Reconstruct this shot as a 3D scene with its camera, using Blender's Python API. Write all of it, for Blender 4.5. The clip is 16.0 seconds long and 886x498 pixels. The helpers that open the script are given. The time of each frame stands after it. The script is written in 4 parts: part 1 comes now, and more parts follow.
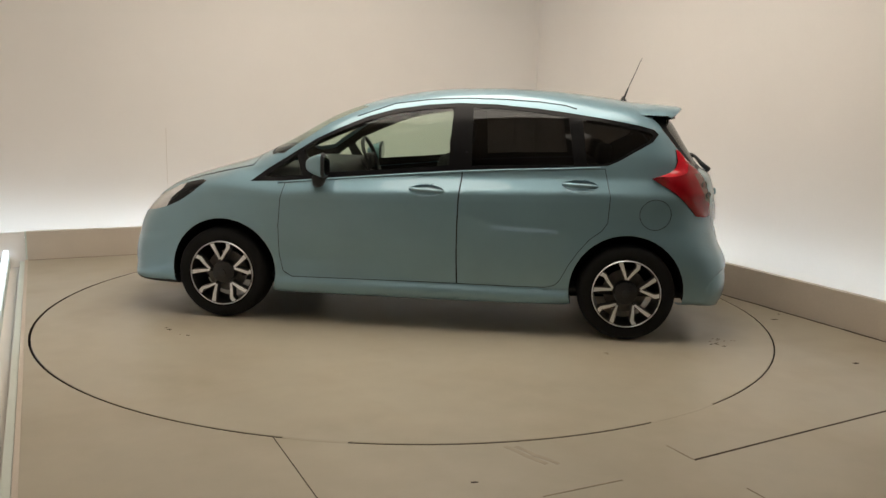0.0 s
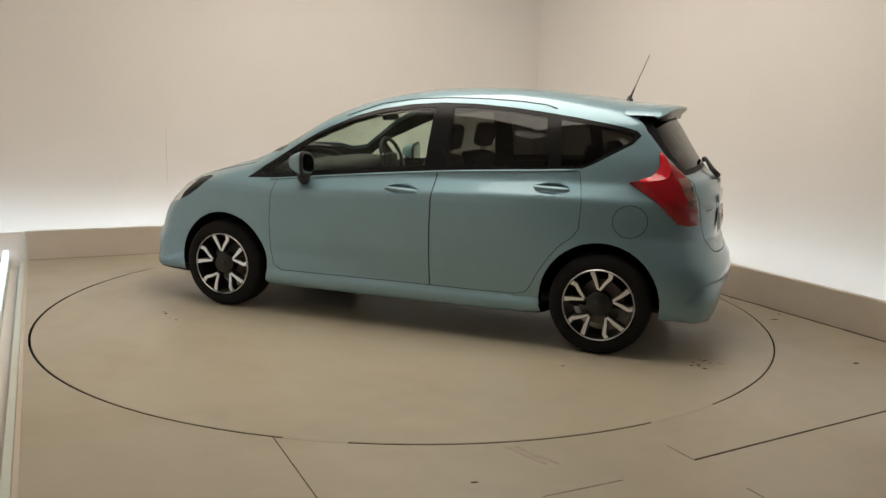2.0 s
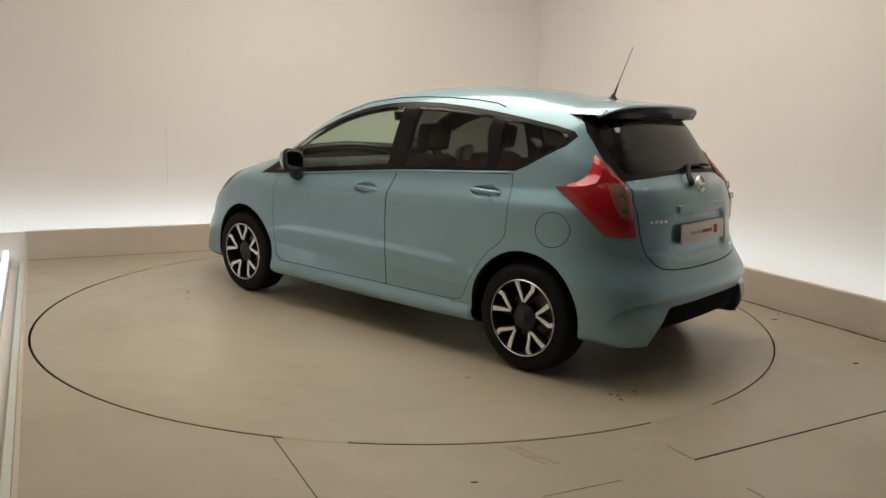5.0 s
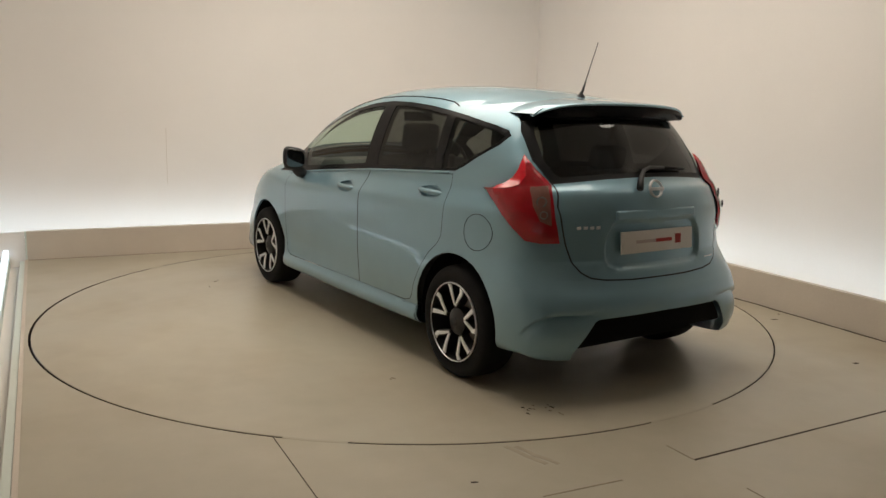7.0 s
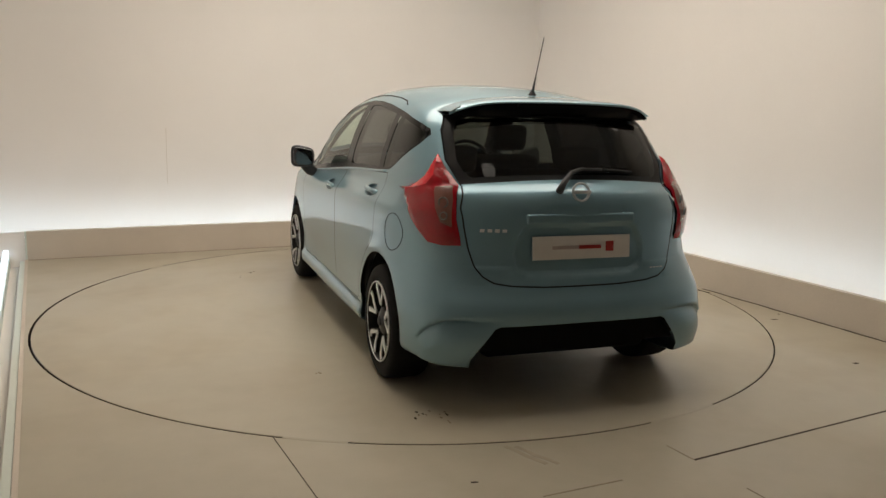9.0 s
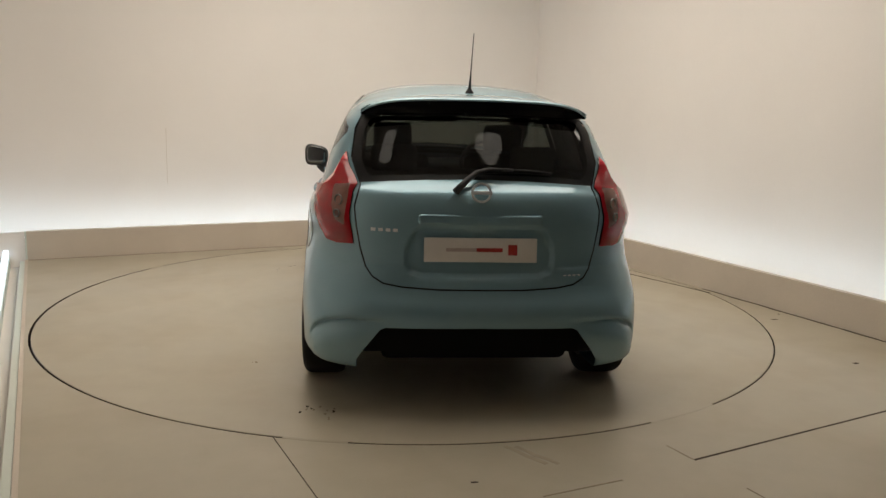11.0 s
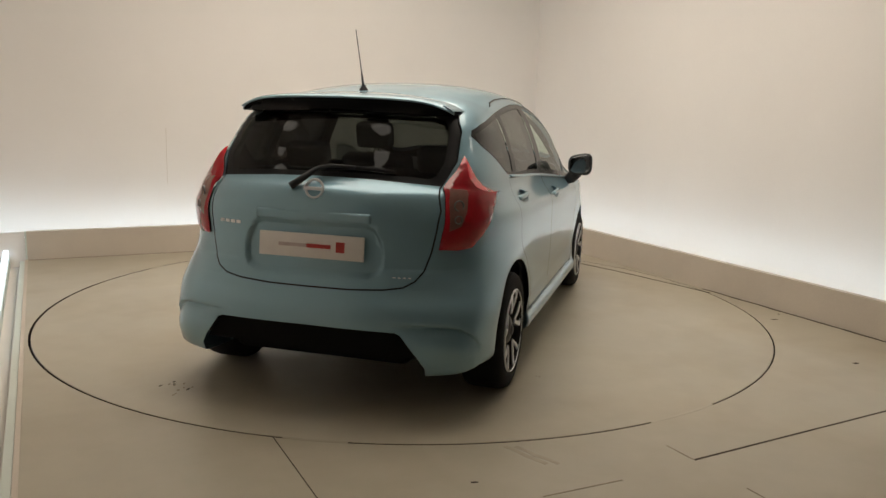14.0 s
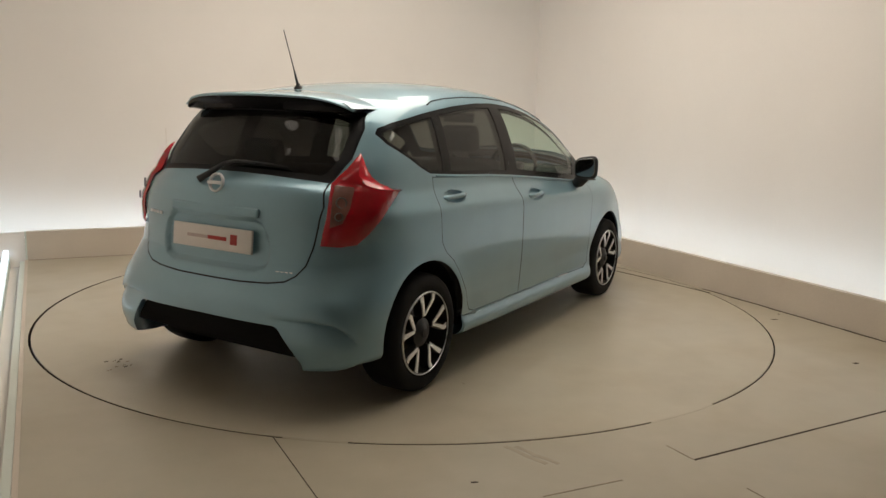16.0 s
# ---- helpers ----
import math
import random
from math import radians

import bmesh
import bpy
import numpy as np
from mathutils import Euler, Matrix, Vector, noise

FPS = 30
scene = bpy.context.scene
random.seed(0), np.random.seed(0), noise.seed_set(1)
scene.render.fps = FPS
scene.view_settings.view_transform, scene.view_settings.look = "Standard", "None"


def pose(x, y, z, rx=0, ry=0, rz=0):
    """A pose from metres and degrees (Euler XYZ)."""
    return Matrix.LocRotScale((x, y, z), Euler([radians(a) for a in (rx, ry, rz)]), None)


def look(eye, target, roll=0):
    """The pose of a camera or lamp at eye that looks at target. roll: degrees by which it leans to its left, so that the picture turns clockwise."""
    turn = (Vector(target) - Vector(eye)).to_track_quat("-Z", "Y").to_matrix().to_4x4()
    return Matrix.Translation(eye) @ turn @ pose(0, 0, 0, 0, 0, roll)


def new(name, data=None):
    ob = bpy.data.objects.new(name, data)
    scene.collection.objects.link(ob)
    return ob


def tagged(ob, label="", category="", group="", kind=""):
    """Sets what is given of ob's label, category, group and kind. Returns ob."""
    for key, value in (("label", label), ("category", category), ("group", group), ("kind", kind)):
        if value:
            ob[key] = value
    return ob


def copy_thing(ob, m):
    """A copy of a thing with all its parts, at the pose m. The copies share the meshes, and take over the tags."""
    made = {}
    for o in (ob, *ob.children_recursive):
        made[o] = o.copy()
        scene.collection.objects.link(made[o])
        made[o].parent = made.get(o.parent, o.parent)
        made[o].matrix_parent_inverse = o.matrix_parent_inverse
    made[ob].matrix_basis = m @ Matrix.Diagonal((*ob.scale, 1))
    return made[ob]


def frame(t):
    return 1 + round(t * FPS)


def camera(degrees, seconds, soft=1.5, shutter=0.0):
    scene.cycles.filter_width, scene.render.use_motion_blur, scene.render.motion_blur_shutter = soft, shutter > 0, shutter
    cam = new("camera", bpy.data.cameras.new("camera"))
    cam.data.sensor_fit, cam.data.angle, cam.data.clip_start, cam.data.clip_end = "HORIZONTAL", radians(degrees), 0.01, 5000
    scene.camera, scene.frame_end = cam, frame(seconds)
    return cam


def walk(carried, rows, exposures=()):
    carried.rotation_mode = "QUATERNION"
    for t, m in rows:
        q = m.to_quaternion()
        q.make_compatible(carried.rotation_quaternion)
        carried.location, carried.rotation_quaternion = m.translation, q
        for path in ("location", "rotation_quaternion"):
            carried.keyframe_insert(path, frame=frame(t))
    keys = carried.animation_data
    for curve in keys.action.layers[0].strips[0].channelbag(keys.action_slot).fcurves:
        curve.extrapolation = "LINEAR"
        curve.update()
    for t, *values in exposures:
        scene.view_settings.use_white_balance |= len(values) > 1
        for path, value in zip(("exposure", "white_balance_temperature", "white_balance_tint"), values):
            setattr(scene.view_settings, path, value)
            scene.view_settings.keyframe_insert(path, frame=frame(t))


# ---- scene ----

# Camera: fixed on a stand at the near corner of the booth
cam = camera(57.35, 16.0, soft=1.5)
YAW, PITCH = 2.3086, 10.028
EYE = Vector((0.0, -5.680, 1.416))
_d = Vector((math.sin(radians(YAW)) * math.cos(radians(PITCH)), math.cos(radians(YAW)) * math.cos(radians(PITCH)), -math.sin(radians(PITCH))))
VIEW = look(EYE, EYE + _d * 5.0, 1.561)
walk(cam, [(0.0, VIEW), (16.0, VIEW)])

# ---- world and light ----
world = bpy.data.worlds.new("world")
world.use_nodes = True
scene.world = world
world.node_tree.nodes["Background"].inputs[0].default_value = (0.02, 0.02, 0.02, 1)
world.node_tree.nodes["Background"].inputs[1].default_value = 0.2
scene.view_settings.exposure = 0.0
PANEL_POWER = 3.9      # ceiling softbox
STRIP_POWER = 7.0     # cool strips behind the kerbs
WARM = (1.0, 0.89, 0.765)
COOL = (0.70, 0.86, 1.0)


# ---- materials ----
def material(name):
    m = bpy.data.materials.new(name)
    m.use_nodes = True
    nt = m.node_tree
    return m, nt, nt.nodes["Principled BSDF"]


def node(nt, kind, **values):
    n = nt.nodes.new(kind)
    for k, v in values.items():
        n.inputs[k].default_value = v
    return n


def surface(name, base, rough=0.5, metal=0.0, coat=0.0, scale=6.0, spread=0.12, fine=220.0, bump=0.0, rough_spread=0.08, spec=0.5):
    """A principled surface with two scales of tone and a fine relief."""
    m, nt, b = material(name)
    tc = nt.nodes.new("ShaderNodeTexCoord")
    big = node(nt, "ShaderNodeTexNoise", Scale=scale, Detail=5.0, Roughness=0.6)
    small = node(nt, "ShaderNodeTexNoise", Scale=fine, Detail=2.0)
    nt.links.new(tc.outputs["Object"], big.inputs["Vector"])
    nt.links.new(tc.outputs["Object"], small.inputs["Vector"])
    add = nt.nodes.new("ShaderNodeMath")
    add.operation = "MULTIPLY_ADD"
    add.inputs[1].default_value = 0.35
    nt.links.new(small.outputs["Fac"], add.inputs[0])
    nt.links.new(big.outputs["Fac"], add.inputs[2])
    ramp = nt.nodes.new("ShaderNodeValToRGB")
    e = ramp.color_ramp.elements
    e[0].position, e[1].position = 0.45, 0.9
    e[0].color = (*[c * (1 - spread) for c in base], 1)
    e[1].color = (*[min(1, c * (1 + spread)) for c in base], 1)
    nt.links.new(add.outputs[0], ramp.inputs[0])
    nt.links.new(ramp.outputs[0], b.inputs["Base Color"])
    rr = nt.nodes.new("ShaderNodeMapRange")
    rr.inputs["To Min"].default_value = max(0.02, rough - rough_spread)
    rr.inputs["To Max"].default_value = min(1, rough + rough_spread)
    nt.links.new(big.outputs["Fac"], rr.inputs["Value"])
    nt.links.new(rr.outputs[0], b.inputs["Roughness"])
    b.inputs["Metallic"].default_value = metal
    b.inputs["Coat Weight"].default_value = coat
    b.inputs["Coat Roughness"].default_value = 0.025
    b.inputs["Specular IOR Level"].default_value = spec
    if bump:
        bp = node(nt, "ShaderNodeBump", Strength=bump, Distance=0.002)
        nt.links.new(small.outputs["Fac"], bp.inputs["Height"])
        nt.links.new(bp.outputs[0], b.inputs["Normal"])
    return m


def glow(name, colour, strength):
    m, nt, b = material(name)
    b.inputs["Base Color"].default_value = (0.8, 0.8, 0.8, 1)
    b.inputs["Emission Color"].default_value = (*colour, 1)
    b.inputs["Emission Strength"].default_value = strength
    return m


def pane_glass(name, tint, keep):
    """Thin automotive glass: a tinted see-through layer under a Fresnel gloss."""
    m, nt, b = material(name)
    nt.nodes.remove(b)
    out = nt.nodes["Material Output"]
    tr = nt.nodes.new("ShaderNodeBsdfTransparent")
    tr.inputs[0].default_value = (*[c * keep for c in tint], 1)
    gl = nt.nodes.new("ShaderNodeBsdfGlossy")
    gl.inputs["Roughness"].default_value = 0.03
    gl.inputs["Color"].default_value = (0.9, 0.92, 0.92, 1)
    lw = node(nt, "ShaderNodeLayerWeight", Blend=0.5)
    pw = nt.nodes.new("ShaderNodeMath")
    pw.operation = "POWER"
    pw.inputs[1].default_value = 4.0
    fr = nt.nodes.new("ShaderNodeMath")
    fr.operation = "MULTIPLY_ADD"
    fr.inputs[1].default_value, fr.inputs[2].default_value = 0.60, 0.035
    nt.links.new(lw.outputs["Facing"], pw.inputs[0])
    nt.links.new(pw.outputs[0], fr.inputs[0])
    mx = nt.nodes.new("ShaderNodeMixShader")
    nt.links.new(fr.outputs[0], mx.inputs[0])
    nt.links.new(tr.outputs[0], mx.inputs[1])
    nt.links.new(gl.outputs[0], mx.inputs[2])
    nt.links.new(mx.outputs[0], out.inputs["Surface"])
    return m


def paint_material():
    m = surface("car_paint", (0.222, 0.362, 0.428), rough=0.38, metal=0.46, coat=0.85, scale=3.0, spread=0.04, fine=900.0, rough_spread=0.03, spec=0.15)
    return m


def floor_material(name, base):
    """Worn painted screed: cloudy tone, scuffs, a low satin gloss."""
    m, nt, b = material(name)
    tc = nt.nodes.new("ShaderNodeTexCoord")
    cloud = node(nt, "ShaderNodeTexNoise", Scale=0.9, Detail=6.0, Roughness=0.62)
    grain = node(nt, "ShaderNodeTexNoise", Scale=160.0, Detail=2.0)
    stain = node(nt, "ShaderNodeTexNoise", Scale=1.7, Detail=3.0, Roughness=0.5)
    for n in (cloud, grain, stain):
        nt.links.new(tc.outputs["Object"], n.inputs["Vector"])
    r1 = nt.nodes.new("ShaderNodeValToRGB")
    r1.color_ramp.elements[0].position, r1.color_ramp.elements[1].position = 0.3, 0.72
    r1.color_ramp.elements[0].color = (*[c * 0.86 for c in base], 1)
    r1.color_ramp.elements[1].color = (*[c * 1.08 for c in base], 1)
    nt.links.new(cloud.outputs["Fac"], r1.inputs[0])
    r2 = nt.nodes.new("ShaderNodeValToRGB")
    r2.color_ramp.elements[0].position, r2.color_ramp.elements[1].position = 0.45, 0.95
    r2.color_ramp.elements[0].color = (1, 1, 1, 1)
    r2.color_ramp.elements[1].color = (0.78, 0.72, 0.64, 1)
    nt.links.new(stain.outputs["Fac"], r2.inputs[0])
    mul = nt.nodes.new("ShaderNodeMix")
    mul.data_type, mul.blend_type = "RGBA", "MULTIPLY"
    mul.inputs["Factor"].default_value = 0.8
    nt.links.new(r1.outputs[0], mul.inputs[6])
    nt.links.new(r2.outputs[0], mul.inputs[7])
    nt.links.new(mul.outputs[2], b.inputs["Base Color"])
    rr = nt.nodes.new("ShaderNodeMapRange")
    rr.inputs["From Min"].default_value, rr.inputs["From Max"].default_value = 0.3, 0.75
    rr.inputs["To Min"].default_value, rr.inputs["To Max"].default_value = 0.30, 0.40
    nt.links.new(stain.outputs["Fac"], rr.inputs["Value"])
    nt.links.new(rr.outputs[0], b.inputs["Roughness"])
    bp = node(nt, "ShaderNodeBump", Strength=0.06, Distance=0.002)
    nt.links.new(grain.outputs["Fac"], bp.inputs["Height"])
    nt.links.new(bp.outputs[0], b.inputs["Normal"])
    return m


PAINT = paint_material()
FLOOR = floor_material("screed_paint", (0.43, 0.385, 0.295))
DISC = floor_material("turntable_paint", (0.45, 0.405, 0.312))
WALL = surface("wall_paint", (0.80, 0.76, 0.72), rough=0.75, scale=0.7, spread=0.03, fine=140.0, bump=0.05)
KERB = surface("kerb_paint", (0.56, 0.49, 0.41), rough=0.55, scale=1.4, spread=0.08, fine=120.0, bump=0.08)
CEIL = surface("ceiling_paint", (0.70, 0.68, 0.65), rough=0.85, scale=0.6, spread=0.04)
DARKWALL = surface("dark_wall_paint", (0.34, 0.33, 0.32), rough=0.8, scale=0.8, spread=0.1)
JOINT = surface("joint_dirt", (0.06, 0.045, 0.03), rough=0.9, scale=9.0, spread=0.4)
SCUFF = surface("scuff_dirt", (0.27, 0.225, 0.165), rough=0.7, scale=14.0, spread=0.35)
FAINT = surface("faint_scuff", (0.36, 0.31, 0.235), rough=0.5, scale=14.0, spread=0.15)
PIT = surface("pit_dark", (0.030, 0.020, 0.012), rough=0.95)
ALU = surface("aluminium_trim", (0.62, 0.60, 0.56), rough=0.4, metal=0.8, scale=4.0)
FROST = surface("frosted_strip", (0.60, 0.64, 0.58), rough=0.5, scale=5.0, spread=0.04)
PANEL = glow("softbox_diffuser", WARM, PANEL_POWER)
DOME = glow("opal_dome", WARM, 1.4)
BRIGHT_DOME = glow("bright_opal_dome", WARM, 6.0)
STRIP = glow("led_strip", COOL, STRIP_POWER)
EDGE_STRIP = glow("edge_led_strip", COOL, 1.5)
UNDER = surface("underside_black", (0.008, 0.008, 0.008), rough=0.9, spec=0.1)
RUBBER = surface("black_rubber", (0.012, 0.012, 0.013), rough=0.8, scale=10.0, spread=0.2, spec=0.3)
TYRE = surface("tyre_rubber", (0.011, 0.011, 0.011), rough=0.82, scale=12.0, spread=0.25, fine=400.0, bump=0.2, spec=0.2)
TRIM = surface("gloss_black_trim", (0.010, 0.010, 0.011), rough=0.25, scale=8.0, spread=0.1, spec=0.15)
SATIN = surface("satin_black_trim", (0.008, 0.008, 0.009), rough=0.5, scale=8.0, spread=0.1, spec=0.2)
PLASTIC = surface("black_plastic", (0.022, 0.022, 0.024), rough=0.55, scale=8.0, spread=0.15, fine=500.0, bump=0.1)
CABIN = surface("cabin_fabric", (0.035, 0.034, 0.033), rough=0.9, scale=14.0, spread=0.25, fine=500.0, bump=0.2, spec=0.2)
LINER = surface("cabin_lining", (0.045, 0.043, 0.04), rough=0.95, scale=6.0, spread=0.15, spec=0.1)
SILVER = surface("machined_alloy", (0.84, 0.86, 0.88), rough=0.3, metal=0.55, scale=20.0, spread=0.03)
DARKALLOY = surface("dark_alloy", (0.025, 0.024, 0.024), rough=0.4, metal=0.3, scale=15.0, spread=0.2)
STEEL = surface("brake_steel", (0.18, 0.17, 0.16), rough=0.5, metal=0.8, scale=25.0, spread=0.2)
CHROME = surface("chrome", (0.80, 0.81, 0.82), rough=0.10, metal=1.0, scale=10.0, spread=0.03)
BADGE = surface("badge_silver", (0.72, 0.73, 0.74), rough=0.3, metal=0.35, scale=10.0, spread=0.03)
PLATE = surface("plate_white", (0.74, 0.70, 0.66), rough=0.35, scale=12.0, spread=0.04)
RED_INK = surface("red_ink", (0.42, 0.035, 0.03), rough=0.5, scale=20.0)
PALE_INK = surface("pale_ink", (0.52, 0.42, 0.40), rough=0.5, scale=20.0)
REAR_TINT = pane_glass("rear_glass", (0.95, 0.97, 0.93), 0.08)
GLASS = pane_glass("clear_glass", (0.86, 0.97, 0.88), 0.86)
TINTED = pane_glass("privacy_glass", (0.98, 0.94, 0.88), 0.14)
MIRROR_GLASS = surface("mirror_glass", (0.35, 0.36, 0.37), rough=0.05, metal=1.0, scale=5.0, spread=0.02)


def lens_material(name, base, rough=0.12):
    m = surface(name, base, rough=rough, coat=0.45, scale=10.0, spread=0.15, fine=60.0, rough_spread=0.04, spec=0.4)
    return m


RED_LENS = lens_material("red_lens", (0.34, 0.003, 0.010), 0.18)
# brighter copy of the red lens, with the softbox highlight put into its colour
GLINT_LENS = lens_material("glint_red_lens", (0.58, 0.010, 0.022), 0.12)
CLEAR_LENS = lens_material("clear_lens", (0.22, 0.10, 0.08))
HEAD_LENS = lens_material("head_lens", (0.60, 0.60, 0.59), 0.1)


# ---- mesh helpers ----
def part(name, bm, mat, parent=None, label="", smooth=True):
    """Links a bmesh as one mesh object under a thing or a part."""
    me = bpy.data.meshes.new(name)
    bm.to_mesh(me)
    bm.free()
    me.materials.append(mat)
    if smooth:
        me.polygons.foreach_set("use_smooth", [True] * len(me.polygons))
    ob = new(name, me)
    if parent is not None:
        ob.parent = parent
    if label:
        ob["label"] = label
    return ob


def sharp(bm, degrees=35):
    for e in bm.edges:
        if len(e.link_faces) == 2 and e.calc_face_angle(0) > radians(degrees):
            e.smooth = False
    return bm


def box(x0, x1, y0, y1, z0, z1, bevel=0.0, seg=2):
    bm = bmesh.new()
    bmesh.ops.create_cube(bm, size=1)
    for v in bm.verts:
        v.co = Vector(((x0 + x1) / 2 + v.co.x * (x1 - x0), (y0 + y1) / 2 + v.co.y * (y1 - y0), (z0 + z1) / 2 + v.co.z * (z1 - z0)))
    if bevel:
        bmesh.ops.bevel(bm, geom=bm.edges[:], offset=bevel, segments=seg, profile=0.6, affect="EDGES")
    return sharp(bm)


def moved(bm, m):
    bmesh.ops.transform(bm, matrix=m, verts=bm.verts)
    return bm


def extruded(points, z0, z1, bevel=0.0):
    """A prism over a plan outline."""
    bm = bmesh.new()
    low = [bm.verts.new((x, y, z0)) for x, y in points]
    f = bm.faces.new(low)
    up = bmesh.ops.extrude_face_region(bm, geom=[f])
    for v in up["geom"]:
        if isinstance(v, bmesh.types.BMVert):
            v.co.z = z1
    bmesh.ops.recalc_face_normals(bm, faces=bm.faces)
    if bevel:
        bmesh.ops.bevel(bm, geom=bm.edges[:], offset=bevel, segments=2, affect="EDGES")
    return sharp(bm)


def lathe(profile, steps=64):
    """A solid of revolution about Y from (radius, y) points."""
    bm = bmesh.new()
    rings = []
    for k in range(steps):
        a = 2 * math.pi * k / steps
        rings.append([bm.verts.new((r * math.cos(a), y, r * math.sin(a))) for r, y in profile])
    for k in range(steps):
        a, b = rings[k], rings[(k + 1) % steps]
        for i in range(len(profile) - 1):
            bm.faces.new((a[i], a[i + 1], b[i + 1], b[i]))
    bmesh.ops.remove_doubles(bm, verts=bm.verts, dist=1e-6)
    bmesh.ops.recalc_face_normals(bm, faces=bm.faces)
    return sharp(bm, 40)


def tube(path, radius, sides=10, closed=False):
    """A round bar along a path; radius may be one number or one for each point."""
    bm = bmesh.new()
    path = [Vector(p) for p in path]
    n = len(path)
    rad = radius if isinstance(radius, (list, tuple)) else [radius] * n
    rings = []
    for i, p in enumerate(path):
        a = path[i - 1] if (i or closed) else p
        b = path[(i + 1) % n] if (i < n - 1 or closed) else p
        t = (b - a).normalized()
        s = t.cross(Vector((0, 0, 1)) if abs(t.z) < 0.9 else Vector((1, 0, 0))).normalized()
        u = s.cross(t)
        rings.append([bm.verts.new(p + (s * math.cos(2 * math.pi * k / sides) + u * math.sin(2 * math.pi * k / sides)) * rad[i]) for k in range(sides)])
    for i in range(n if closed else n - 1):
        a, b = rings[i], rings[(i + 1) % n]
        for k in range(sides):
            bm.faces.new((a[k], a[(k + 1) % sides], b[(k + 1) % sides], b[k]))
    if not closed:
        bm.faces.new(rings[0])
        bm.faces.new(rings[-1])
    bmesh.ops.recalc_face_normals(bm, faces=bm.faces)
    return bm


# ---- the booth: its axes are turned 24.3 degrees against the camera's ----
ROOM = pose(0, 0, 0, 0, 0, 24.3)
R_DISC, R_HOLE = 2.438, 2.448
U0, U1, V0, V1 = -2.47, 2.48, -9.0, 2.60     # floor between kerbs and platform edge
WU, WV = 2.86, 2.90                           # wall faces behind the kerbs
HIGH = 3.6


def setting(name, bm, mat, label, smooth=False):
    ob = part(name, bm, mat, None, label, smooth)
    ob.matrix_world = ROOM
    return tagged(ob, kind="structure")


def build_floor():
    bm = bmesh.new()
    steps = 256
    cx, cy = -0.0040, -0.0015
    side_y = 2.6
    inner, outer, deep, edge = [], [], [], []
    rim = bmesh.new()
    for k in range(steps):
        a = 2 * math.pi * (k + 0.5) / steps
        c, s = math.cos(a), math.sin(a)
        inner.append(bm.verts.new((cx + R_HOLE * c, cy + R_HOLE * s, 0)))
        edge.append(rim.verts.new((cx + R_HOLE * c, cy + R_HOLE * s, -0.001)))
        deep.append(rim.verts.new((cx + R_HOLE * c, cy + R_HOLE * s, -0.08)))
        k1 = min((U1 if c > 0 else -U0) / max(abs(c), 1e-6), side_y / max(abs(s), 1e-6))
        outer.append(bm.verts.new((min(U1, max(U0, k1 * c)), min(side_y, max(-side_y, k1 * s)), 0)))
    for k in range(steps):
        j = (k + 1) % steps
        bm.faces.new((inner[k], outer[k], outer[j], inner[j]))
        rim.faces.new((deep[k], edge[k], edge[j], deep[j]))
    for c in ((U0, -side_y), (U1, -side_y), (U1, side_y), (U0, side_y)):
        near = sorted(outer, key=lambda v: (v.co.x - c[0]) ** 2 + (v.co.y - c[1]) ** 2)[:2]
        if min((v.co.x - c[0]) ** 2 + (v.co.y - c[1]) ** 2 for v in near) > 1e-8:
            bm.faces.new((near[0], bm.verts.new((*c, 0)), near[1]))
    q = [bm.verts.new((x, y, 0)) for x, y in ((U0, V0), (U1, V0), (U1, -side_y), (U0, -side_y))]
    bm.faces.new(q)
    bmesh.ops.recalc_face_normals(bm, faces=bm.faces)
    setting("floor", bm, FLOOR, "tan painted screed floor, scuffed, round opening")
    # near-black wall: the shade inside the gap is put into its colour
    setting("opening_rim", rim, PIT, "dark rim of the round opening, the gap's shade put into its colour", True)
    setting("turntable_pit", extruded([(2.55 * math.cos(2 * math.pi * k / 48), 2.55 * math.sin(2 * math.pi * k / 48)) for k in range(48)], -0.14, -0.09), PIT, "dark pit under the turntable")


